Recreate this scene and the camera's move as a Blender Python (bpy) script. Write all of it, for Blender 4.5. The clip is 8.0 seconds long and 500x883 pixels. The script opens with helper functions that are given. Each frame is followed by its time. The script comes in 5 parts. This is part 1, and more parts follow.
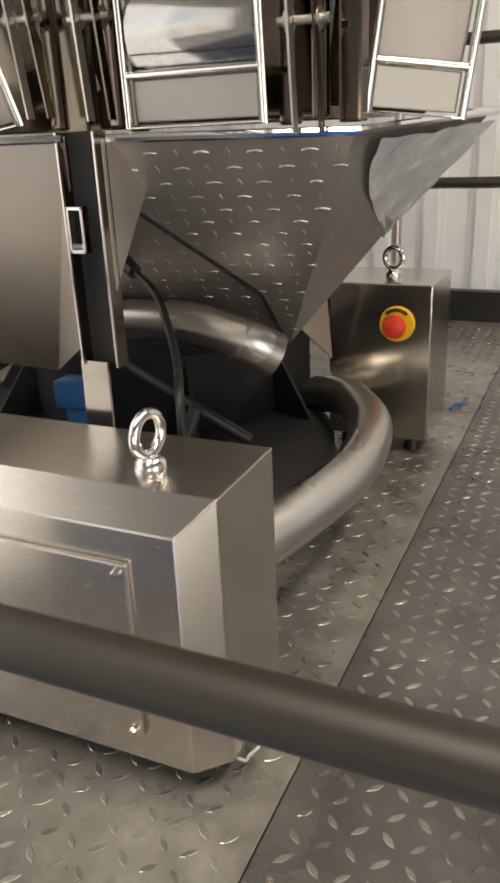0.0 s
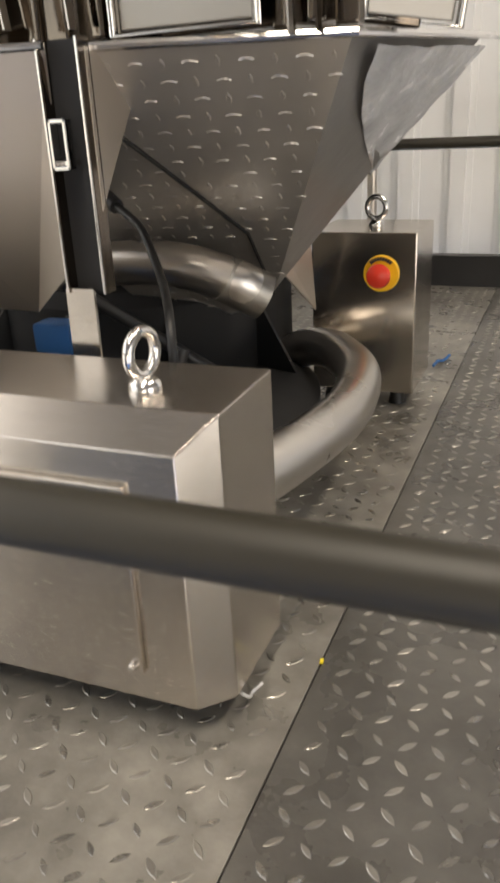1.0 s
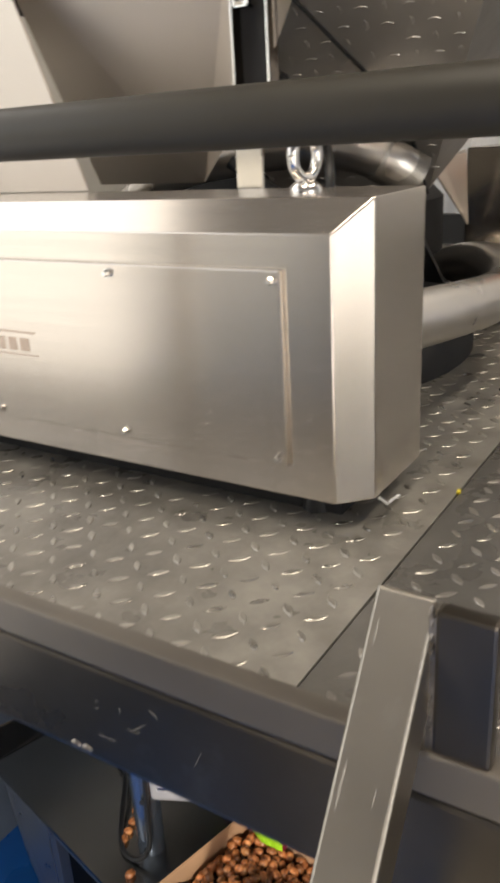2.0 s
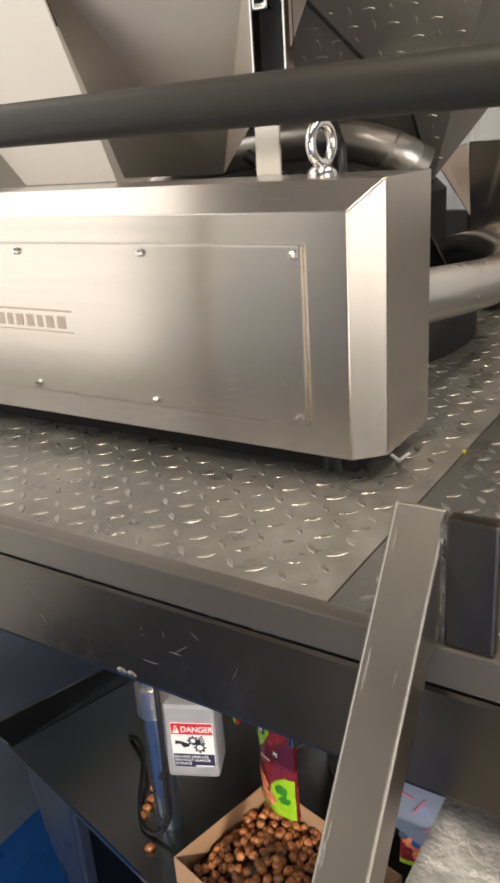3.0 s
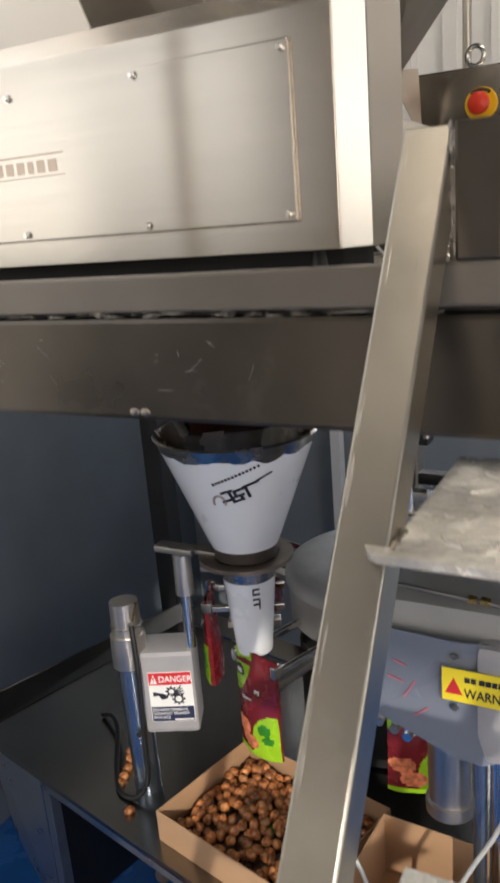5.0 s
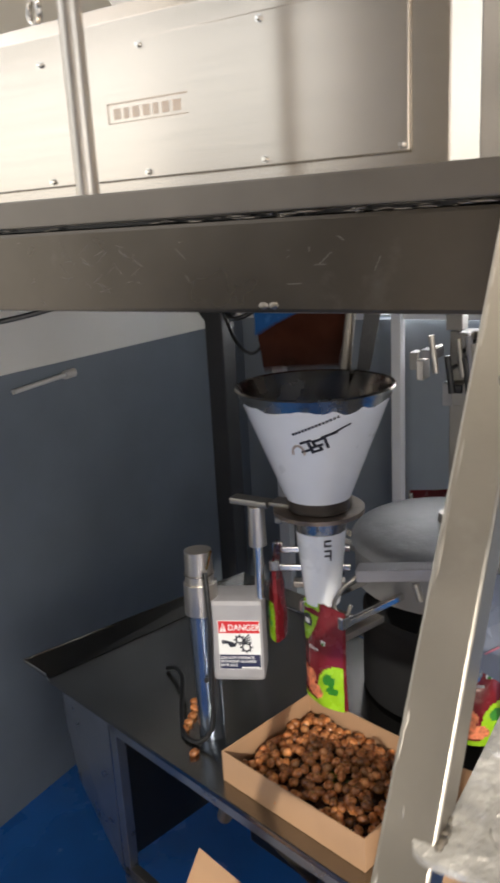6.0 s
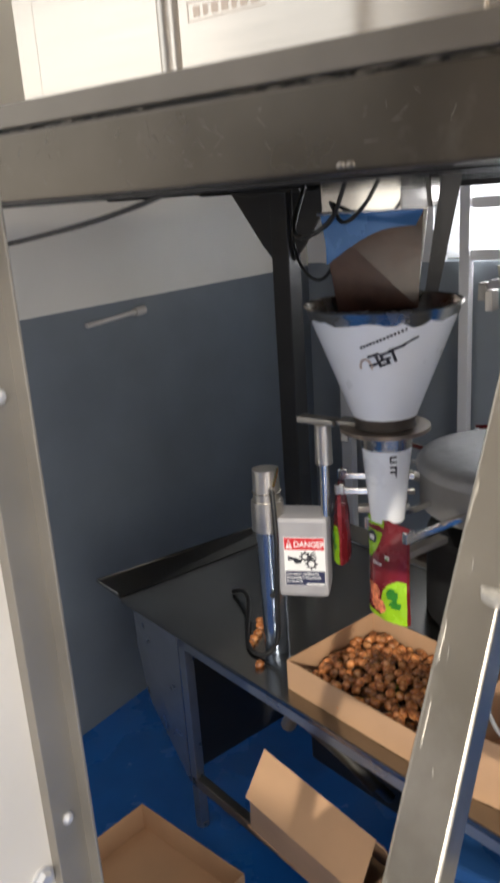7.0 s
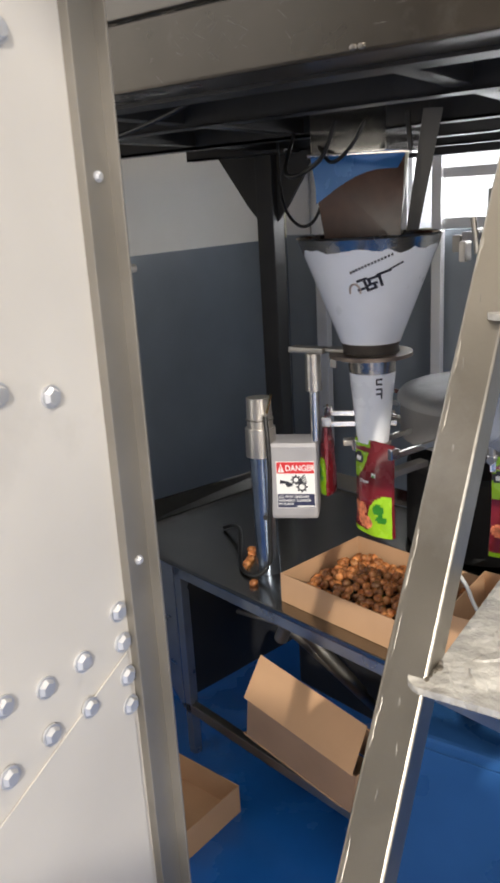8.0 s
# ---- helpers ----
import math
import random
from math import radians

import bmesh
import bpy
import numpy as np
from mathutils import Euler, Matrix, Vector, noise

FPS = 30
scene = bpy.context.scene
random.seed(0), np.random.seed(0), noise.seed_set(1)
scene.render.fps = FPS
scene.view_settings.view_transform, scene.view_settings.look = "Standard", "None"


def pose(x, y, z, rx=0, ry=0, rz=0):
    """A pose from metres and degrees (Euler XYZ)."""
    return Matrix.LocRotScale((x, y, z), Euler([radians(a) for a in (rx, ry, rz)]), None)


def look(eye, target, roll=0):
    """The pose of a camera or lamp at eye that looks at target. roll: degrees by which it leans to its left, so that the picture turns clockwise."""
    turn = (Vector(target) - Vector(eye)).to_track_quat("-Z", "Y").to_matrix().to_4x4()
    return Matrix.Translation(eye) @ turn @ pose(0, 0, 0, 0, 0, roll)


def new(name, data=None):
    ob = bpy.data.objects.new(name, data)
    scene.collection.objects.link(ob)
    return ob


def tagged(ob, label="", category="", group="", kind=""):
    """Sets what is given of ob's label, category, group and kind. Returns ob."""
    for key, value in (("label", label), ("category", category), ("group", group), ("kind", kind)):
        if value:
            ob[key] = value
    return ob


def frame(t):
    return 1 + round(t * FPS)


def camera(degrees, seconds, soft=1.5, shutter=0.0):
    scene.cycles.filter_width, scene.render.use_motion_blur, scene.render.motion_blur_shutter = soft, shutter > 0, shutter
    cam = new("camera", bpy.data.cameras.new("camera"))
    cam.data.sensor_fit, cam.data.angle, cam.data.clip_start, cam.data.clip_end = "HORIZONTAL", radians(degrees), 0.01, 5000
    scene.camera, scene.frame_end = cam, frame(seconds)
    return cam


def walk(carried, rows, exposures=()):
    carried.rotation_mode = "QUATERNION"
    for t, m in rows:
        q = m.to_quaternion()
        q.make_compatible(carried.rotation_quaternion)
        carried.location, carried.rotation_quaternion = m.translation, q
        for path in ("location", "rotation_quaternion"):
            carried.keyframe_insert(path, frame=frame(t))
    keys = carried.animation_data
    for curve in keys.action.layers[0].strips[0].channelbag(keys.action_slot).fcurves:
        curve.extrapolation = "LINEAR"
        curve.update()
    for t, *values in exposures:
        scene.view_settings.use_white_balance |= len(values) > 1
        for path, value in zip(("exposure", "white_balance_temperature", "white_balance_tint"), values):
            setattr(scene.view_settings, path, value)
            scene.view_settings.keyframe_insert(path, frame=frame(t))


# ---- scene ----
cam = camera(35.3, 8.0, 3.0, 0.4)
PATH = [
    (0, (0.315, 0.207, 3.232), (-0.468, 1.891, 2.489), -2.6),
    (0.5, (0.28, 0.192, 3.197), (-0.441, 1.9, 2.447), -2.5),
    (1, (0.277, 0.199, 3.147), (-0.432, 1.903, 2.375), -2.9),
    (1.5, (0.288, 0.148, 3.014), (-0.554, 1.799, 2.264), -3.4),
    (2, (0.316, 0.058, 2.935), (-0.702, 1.623, 2.218), -3.4),
    (2.2, (0.301, 0.02, 2.932), (-0.733, 1.566, 2.196), -2.4),
    (3.3, (0.359, -0.047, 2.892), (-0.672, 1.528, 2.217), -4.8),
    (3.5, (0.356, -0.024, 2.861), (-0.676, 1.563, 2.216), -5.1),
    (4, (0.315, -0.122, 2.747), (-0.638, 1.551, 2.206), -5.0),
    (4.2, (0.311, -0.178, 2.731), (-0.612, 1.519, 2.213), -5.0),
    (5.3, (0.359, -0.247, 2.516), (-0.582, 1.428, 1.96), -4.3),
    (5.5, (0.361, -0.274, 2.495), (-0.596, 1.393, 1.943), -4.0),
    (6, (0.324, -0.392, 2.459), (-0.708, 1.24, 1.938), -3.2),
    (6.5, (0.359, -0.504, 2.443), (-0.745, 1.083, 1.93), -3.1),
    (7, (0.355, -0.492, 2.323), (-0.798, 1.036, 1.741), -3.9),
    (7.5, (0.38, -0.596, 2.155), (-0.742, 0.939, 1.535), -4.5),
    (8, (0.406, -0.748, 2.127), (-0.679, 0.833, 1.558), -3.4),
]
walk(cam, [(t, look(eye, target, roll)) for t, eye, target, roll in PATH],
     [(0.0, 0.04), (0.5, 0.04), (1.0, 0.12), (1.5, 0.16), (2.0, 0.07), (4.0, -0.04), (5.3, -0.14), (5.9, -0.10), (6.5, 0.03), (7.0, -0.03), (8.0, -0.02)])

# ---- light: hall daylight through the big openings, added fill lamps under the roof ----
world = bpy.data.worlds.new("sky")
scene.world = world
world.use_nodes = True
sky = world.node_tree.nodes.new("ShaderNodeTexSky")
sky.sky_type, sky.sun_disc = "NISHITA", False
sky.sun_elevation, sky.sun_rotation = radians(25), radians(148)
world.node_tree.links.new(sky.outputs[0], world.node_tree.nodes["Background"].inputs[0])
world.node_tree.nodes["Background"].inputs[1].default_value = 0.1


BACK_GLASS = 3.66


def area_lamp(name, eye, target, w, h, power, colour):
    data = bpy.data.lights.new(name, "AREA")
    data.shape, data.size, data.size_y, data.energy, data.color = "RECTANGLE", w, h, power, colour
    ob = new(name, data)
    ob.matrix_world = look(eye, target)
    return ob


sun_data = bpy.data.lights.new("sun", "SUN")
sun_data.energy, sun_data.angle, sun_data.color = 3.0, radians(0.8), (1.0, 0.93, 0.82)
sun = new("sun", sun_data)
sun.matrix_world = look((2.5, -4.0, 2.2), (0, 0, 0))
area_lamp("west_window_daylight", (-2.24, -0.575, 2.95), (0, -0.575, 2.95), 1.55, 3.9, 33, (1.0, 0.94, 0.87))
area_lamp("west_high_window_daylight", (-2.24, -2.375, 3.85), (0, -2.375, 3.85), 2.05, 2.1, 17, (1.0, 0.93, 0.85))
# Added out of view to brighten the cabinet top and smooth chute.
area_lamp("west_clerestory_daylight", (-2.24, 0.775, 4.35), (0, 0.775, 4.0), 1.1, 1.75, 15, (1.0, 0.94, 0.87))
# East opening and lamp are added, out of view, to brighten the cabinet bevel.
area_lamp("east_door_daylight", (4.5, -1.6, 2.3), (0, -0.6, 1.9), 3.1, 4.4, 104, (1.0, 0.96, 0.92))
area_lamp("door_daylight", (2.2, -5.4, 1.7), (1.6, 0, 1.7), 2.3, 3.2, 75, (1.0, 0.95, 0.92))
area_lamp("north_window_daylight", (-0.31, BACK_GLASS, 2.21), (-0.31, 0, 2.0), 2.38, 0.40, 22, (0.97, 0.98, 1.0))
# Unseen overhead lamps, added for warm light on the deck.
area_lamp("tube_light", (0.1, -0.5, 5.7), (0.1, -0.5, 0), 0.3, 2.4, 66, (1.0, 0.88, 0.72))
area_lamp("tube_light", (1.6, 1.6, 5.7), (1.6, 1.6, 0), 0.3, 2.4, 60, (1.0, 0.88, 0.72))

# ---- materials ----


def material(name, colour, rough, metal=0.0, vary=0.12, scale=6.0, stretch=(1, 1, 1), bump=0.02, fine=90.0,
             stain=None, stain_at=0.62, rough_vary=0.05, per_object=0.0, coat=0.0, alpha=1.0, bump_dist=0.002, stain_scale=None, stain_soft=0.09):
    m = bpy.data.materials.new(name)
    m.use_nodes = True
    t, p = m.node_tree, m.node_tree.nodes["Principled BSDF"]
    link = t.links.new
    co = t.nodes.new("ShaderNodeTexCoord")
    mp = t.nodes.new("ShaderNodeMapping")
    mp.inputs["Scale"].default_value = stretch
    link(co.outputs["Object"], mp.inputs[0])
    n1 = t.nodes.new("ShaderNodeTexNoise")
    n1.inputs["Scale"].default_value, n1.inputs["Detail"].default_value = scale, 6
    link(mp.outputs[0], n1.inputs[0])
    r1 = t.nodes.new("ShaderNodeValToRGB")
    r1.color_ramp.elements[0].position, r1.color_ramp.elements[1].position = 0.3, 0.7
    r1.color_ramp.elements[0].color = (*[c * (1 - vary) for c in colour], 1)
    r1.color_ramp.elements[1].color = (*[min(1, c * (1 + vary)) for c in colour], 1)
    link(n1.outputs[0], r1.inputs[0])
    out = r1.outputs[0]
    n2 = t.nodes.new("ShaderNodeTexNoise")
    n2.inputs["Scale"].default_value, n2.inputs["Detail"].default_value = fine, 4
    link(mp.outputs[0], n2.inputs[0])
    if stain:
        n3 = t.nodes.new("ShaderNodeTexNoise")
        n3.inputs["Scale"].default_value, n3.inputs["Detail"].default_value = stain_scale or scale * 0.6, 8
        n3.inputs["Roughness"].default_value = 0.65
        link(co.outputs["Object"], n3.inputs[0])
        r3 = t.nodes.new("ShaderNodeValToRGB")
        r3.color_ramp.elements[0].position, r3.color_ramp.elements[1].position = stain_at - stain_soft, stain_at + stain_soft
        link(n3.outputs[0], r3.inputs[0])
        mx = t.nodes.new("ShaderNodeMix")
        mx.data_type = "RGBA"
        link(r3.outputs[0], mx.inputs[0])
        link(out, mx.inputs[6])
        mx.inputs[7].default_value = (*stain, 1)
        out = mx.outputs[2]
    if per_object:
        info = t.nodes.new("ShaderNodeObjectInfo")
        mr = t.nodes.new("ShaderNodeMapRange")
        mr.inputs[3].default_value, mr.inputs[4].default_value = 1 - per_object, 1 + per_object
        link(info.outputs["Random"], mr.inputs[0])
        hs = t.nodes.new("ShaderNodeHueSaturation")
        link(mr.outputs[0], hs.inputs["Value"])
        link(out, hs.inputs["Color"])
        out = hs.outputs[0]
    link(out, p.inputs["Base Color"])
    rr = t.nodes.new("ShaderNodeMapRange")
    rr.inputs[1].default_value, rr.inputs[2].default_value = 0.3, 0.7
    rr.inputs[3].default_value, rr.inputs[4].default_value = max(0.02, rough - rough_vary), min(1, rough + rough_vary)
    link(n2.outputs[0] if stretch != (1, 1, 1) else n1.outputs[0], rr.inputs[0])
    link(rr.outputs[0], p.inputs["Roughness"])
    p.inputs["Metallic"].default_value = metal
    p.inputs["Coat Weight"].default_value = coat
    if alpha < 1:
        p.inputs["Transmission Weight"].default_value = 1 - alpha
    bp = t.nodes.new("ShaderNodeBump")
    bp.inputs["Strength"].default_value, bp.inputs["Distance"].default_value = bump, bump_dist
    link(n2.outputs[0], bp.inputs["Height"])
    link(bp.outputs[0], p.inputs["Normal"])
    return m


STEEL = material("brushed_stainless", (0.60, 0.55, 0.49), 0.19, 1.0, 0.03, 3, (1, 30, 30), 0.015, 60, rough_vary=0.03)
STEEL_X = material("brushed_stainless_upright", (0.62, 0.57, 0.51), 0.25, 1.0, 0.03, 3, (1, 40, 40), 0.012, 50, rough_vary=0.03)
for brushed in (STEEL, STEEL_X):
    tree = brushed.node_tree
    across = tree.nodes.new("ShaderNodeCombineXYZ")
    across.inputs[0].default_value, across.inputs[1].default_value, across.inputs[2].default_value = 0.02, 0.12, 1.0
    tree.links.new(across.outputs[0], tree.nodes["Principled BSDF"].inputs["Tangent"])
    tree.nodes["Principled BSDF"].inputs["Anisotropic"].default_value = 0.8
SATIN = material("satin_stainless_tube", (0.55, 0.515, 0.47), 0.36, 1.0, 0.06, 9, (1, 1, 1), 0.06, 120, rough_vary=0.06)
STRIP = material("dull_edge_strip", (0.18, 0.162, 0.14), 0.42, 0.7, 0.1, 7, (1, 1, 1), 0.1, 70)
STAIR = material("dull_stair_tube", (0.34, 0.315, 0.275), 0.36, 1.0, 0.07, 9, (1, 1, 1), 0.10, 110, stain=(0.43, 0.41, 0.375), stain_at=0.62)
STAIR2 = material("dull_stainless_angle", (0.26, 0.242, 0.215), 0.46, 0.6, 0.10, 7, (1, 1, 1), 0.08, 110)
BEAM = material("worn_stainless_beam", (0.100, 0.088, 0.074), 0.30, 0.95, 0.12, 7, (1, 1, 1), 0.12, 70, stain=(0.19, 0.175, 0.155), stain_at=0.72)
DARK_STEEL = material("dull_dark_steel", (0.34, 0.32, 0.29), 0.45, 1.0, 0.12, 6, (1, 1, 1), 0.1, 80)
MIRROR = material("polished_stainless", (0.72, 0.70, 0.67), 0.10, 1.0, 0.04, 4, (1, 1, 1), 0.10, 9, rough_vary=0.04)
CHROME = material("bright_steel", (0.75, 0.73, 0.70), 0.14, 1.0, 0.04, 9, (1, 1, 1), 0.03, 60, rough_vary=0.05)
PIPE = material("grey_painted_pipe", (0.024, 0.021, 0.014), 0.46, 0.0, 0.12, 9, (1, 1, 1), 0.08, 90, stain=(0.42, 0.40, 0.37), stain_at=0.78)
PLATE = material("chequer_plate", (0.35, 0.333, 0.298), 0.34, 0.35, 0.30, 14, (1, 1, 1), 0.30, 70, stain=(0.115, 0.106, 0.094), stain_at=0.53, rough_vary=0.12, stain_scale=2.6, stain_soft=0.16)
LUG = material("worn_tread_lugs", (0.36, 0.343, 0.312), 0.29, 0.75, 0.45, 9, (1, 1, 1), 0.2, 120)
# Darker PLATE with its stains; dimmer light beyond the joint is in its colour.
PLATE_SHADED = material("shaded_chequer_plate", (0.19, 0.182, 0.168), 0.30, 0.40, 0.42, 8, (1, 1, 1), 0.30, 70, stain=(0.095, 0.090, 0.082), stain_at=0.47, rough_vary=0.12, stain_scale=2.6, stain_soft=0.16)
CHUTE = material("satin_chute_sheet", (0.64, 0.59, 0.53), 0.50, 1.0, 0.04, 4, (1, 1, 1), 0.04, 90)
EMBOSS = material("embossed_stainless", (0.60, 0.565, 0.52), 0.36, 0.8, 0.10, 5, (1, 1, 1), 0.05, 100)
PLATE_PALE = material("pale_chequer_plate", (0.60, 0.585, 0.55), 0.26, 0.2, 0.35, 16, (1, 1, 1), 1.0, 30, stain=(0.36, 0.35, 0.33), stain_at=0.55, stain_soft=0.14, rough_vary=0.14, bump_dist=0.013)
CLEAR_FILM = material("loose_clear_film", (0.62, 0.62, 0.62), 0.22, 0.1, 0.25, 11, (1, 1, 1), 0.8, 22, rough_vary=0.1, bump_dist=0.008)
FILM = material("clouded_film_on_steel", (0.32, 0.308, 0.29), 0.46, 0.6, 0.15, 7, (1, 1, 1), 0.5, 9, rough_vary=0.15, bump_dist=0.01)
BLACK = material("black_rubber", (0.011, 0.011, 0.0115), 0.42, 0.0, 0.2, 30)
BLACK_STEEL = material("black_painted_steel", (0.016, 0.016, 0.017), 0.40, 0.0, 0.25, 8, bump=0.06, stain=(0.04, 0.039, 0.037), stain_at=0.68)
GREY_CAST = material("grey_painted_casting", (0.36, 0.35, 0.36), 0.48, 0.1, 0.08, 12, bump=0.08)
ZINC = material("zinc_plated", (0.56, 0.57, 0.60), 0.38, 0.6, 0.08, 30)
SHEET = material("dull_galvanised_sheet", (0.60, 0.572, 0.535), 0.5, 0.15, 0.07, 3, bump=0.06, stain=(0.50, 0.475, 0.44), stain_at=0.66)
WHITE_FILM = material("white_protective_film", (0.80, 0.82, 0.86), 0.30, 0.0, 0.03, 7, bump=0.12, fine=16, rough_vary=0.04, coat=0.6, bump_dist=0.004)
DULL_FLANGE = material("dull_brown_stained_steel", (0.22, 0.175, 0.14), 0.42, 0.8, 0.25, 22, bump=0.15, fine=60)
NECK = material("dark_gap_tone", (0.035, 0.026, 0.021), 0.6, 0.0, 0.3, 30)
RIM_STEEL = material("smudged_stainless_rim", (0.42, 0.39, 0.35), 0.24, 1.0, 0.12, 14, bump=0.15, fine=20, rough_vary=0.08)
BRIGHT_TUBE = material("bright_bent_tube", (0.60, 0.57, 0.53), 0.29, 1.0, 0.05, 6, bump=0.04, fine=40, rough_vary=0.05)
GLOSS_STEEL = material("glossy_stainless_sheet", (0.62, 0.57, 0.50), 0.20, 1.0, 0.04, 4, bump=0.05, fine=14, rough_vary=0.03)
SEAM = material("dull_weld_bead", (0.42, 0.395, 0.355), 0.46, 1.0, 0.15, 60, bump=0.3, fine=90)
LID = material("pale_clouded_lid", (0.42, 0.425, 0.43), 0.48, 0.2, 0.18, 7, bump=0.6, fine=13, rough_vary=0.1, bump_dist=0.008)
RED = material("red_plastic", (0.72, 0.045, 0.02), 0.35, vary=0.05)
YELLOW = material("yellow_plastic", (0.85, 0.50, 0.01), 0.4, vary=0.05)
WHITE = material("white_print", (0.82, 0.82, 0.80), 0.45, vary=0.03)
LABEL_YELLOW = material("yellow_label", (0.85, 0.68, 0.03), 0.4, vary=0.04)
LABEL_RED = material("red_label", (0.62, 0.03, 0.035), 0.4, vary=0.04)
INK = material("dark_print", (0.015, 0.016, 0.025), 0.5, vary=0.05)
NAVY = material("navy_print", (0.02, 0.025, 0.07), 0.5, vary=0.05)
BROWN_PRINT = material("faded_brown_print", (0.58, 0.47, 0.39), 0.4, 0.7, vary=0.1)
CARTON = material("kraft_cardboard", (0.45, 0.27, 0.15), 0.8, 0.0, 0.09, 5, (1, 1, 1), 0.08, 90, rough_vary=0.03)
DATE = material("dates", (0.42, 0.142, 0.045), 0.25, 0.0, 0.6, 55, bump=0.8, fine=190, per_object=0.5, coat=0.35, stain=(0.60, 0.28, 0.10), stain_at=0.54)
# Dark copy of the date colour, for the shade between fruits.
DATE_SHADE = material("date_heap", (0.05, 0.02, 0.009), 0.27, 0.0, 0.4, 60, bump=0.4, fine=200, coat=0.35)
# Lighter copy of WALL_GREY: window light on the north wall put into colour.
WALL_GREY_LIT = material("lit_blue_grey_wall", (0.27, 0.305, 0.34), 0.36, 0.0, 0.10, 2.0, bump=0.05, fine=50)
TABLE = material("stainless_table_top", (0.28, 0.273, 0.257), 0.24, 1.0, 0.10, 5, (1, 1, 1), 0.04, 60, rough_vary=0.0)
BLUE_STEEL = material("blue_grey_steel_frame", (0.33, 0.355, 0.40), 0.30, 0.85, 0.12, 7, bump=0.06)
CYL_BLUE = material("blue_steel_barrel", (0.24, 0.29, 0.37), 0.22, 0.9, 0.12, 9, bump=0.06)
BLUE_FLOOR = material("blue_epoxy_floor", (0.012, 0.115, 0.42), 0.26, 0.0, 0.14, 4, bump=0.05, fine=40)
BLUE_PANEL = material("blue_painted_panel", (0.03, 0.11, 0.30), 0.3, 0.0, 0.1, 4)
WALL_GREY = material("blue_grey_wall_paint", (0.145, 0.168, 0.198), 0.34, 0.0, 0.12, 2.2, bump=0.05, fine=50, rough_vary=0.02)
WALL_CREAM = material("cream_wall_paint", (0.70, 0.675, 0.62), 0.52, 0.0, 0.03, 2.5, bump=0.05, fine=50)
WALL_WHITE = material("white_sheet_cladding", (0.82, 0.825, 0.83), 0.45, 0.0, 0.05, 3, bump=0.04, stain=(0.70, 0.70, 0.69), stain_at=0.68)
CONCRETE = material("pale_hall_wall", (0.62, 0.59, 0.54), 0.7, 0.0, 0.1, 2)
ROOF = material("pale_roof_sheet", (0.46, 0.43, 0.39), 0.55, 0.0, 0.15, 2, (1, 14, 1))
POUCH_RED = material("maroon_pouch_film", (0.17, 0.014, 0.02), 0.26, 0.0, 0.12, 20, bump=0.5, fine=18, coat=0.5, bump_dist=0.004)
POUCH_GREEN = material("lime_pouch_film", (0.30, 0.55, 0.02), 0.26, 0.0, 0.12, 20, bump=0.4, fine=18, coat=0.5, bump_dist=0.004)
POUCH_LEAF = material("dark_green_print", (0.03, 0.20, 0.02), 0.35, vary=0.2, scale=40)
POUCH_FRUIT = material("fruit_print", (0.72, 0.20, 0.10), 0.35, vary=0.6, scale=55)
GUARD = material("smoky_clear_guard", (0.25, 0.275, 0.335), 0.2, 0.0, 0.05, 4, bump=0.03, alpha=0.7)
PEN = material("faded_red_pen", (0.42, 0.13, 0.17), 0.4)
DRUM = material("dull_grey_drum", (0.30, 0.30, 0.295), 0.55, 0.0, 0.08, 9, (1, 1, 1), 0.5, 14, bump_dist=0.006)
SMOKED = material("dark_polished_steel", (0.16, 0.135, 0.11), 0.13, 1.0, 0.3, 6, (6, 6, 1), 0.12, 8, rough_vary=0.06)
HOSE = material("clouded_grey_hose", (0.42, 0.42, 0.41), 0.35, 0.0, 0.1, 20)
GREEN_FIT = material("green_air_fitting", (0.0, 0.35, 0.20), 0.35)
BRASS = material("brass_fitting", (0.65, 0.42, 0.13), 0.25, 1.0)
SCRATCH = material("dull_scratch", (0.25, 0.235, 0.21), 0.6, 0.0, 0.2, 40)
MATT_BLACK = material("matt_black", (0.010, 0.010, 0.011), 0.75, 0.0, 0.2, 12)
WELD = material("weld_bead", (0.27, 0.245, 0.215), 0.40, 1.0, 0.3, 60, bump=0.7, fine=130)
DARK_CHUTE = material("brown_film_on_chute", (0.055, 0.018, 0.011), 0.22, 0.0, 0.45, 9, bump=0.25, fine=16, bump_dist=0.004)
BLUE_FILM = material("blue_film", (0.03, 0.13, 0.36), 0.25, 0.2, 0.1, 6)

DAY = material("daylit_translucent_sheet", (0.85, 0.86, 0.88), 0.5, 0.0, 0.03, 2)
DAY.node_tree.nodes["Principled BSDF"].inputs["Emission Color"].default_value = (0.93, 0.96, 1.0, 1)
DAY.node_tree.nodes["Principled BSDF"].inputs["Emission Strength"].default_value = 0.25

# ---- mesh helpers ----


def bm_box(bm, lo, hi, bevel=0.0, m=None):
    r = bmesh.ops.create_cube(bm, size=1.0)
    size = [b - a for a, b in zip(lo, hi)]
    mid = [(a + b) / 2 for a, b in zip(lo, hi)]
    bmesh.ops.transform(bm, matrix=(m or Matrix()) @ Matrix.Translation(mid) @ Matrix.Diagonal((*size, 1)), verts=r["verts"])
    if bevel:
        edges = list({e for v in r["verts"] for e in v.link_edges})
        bmesh.ops.bevel(bm, geom=edges, offset=bevel, segments=2, affect="EDGES", profile=0.6)
    return bm


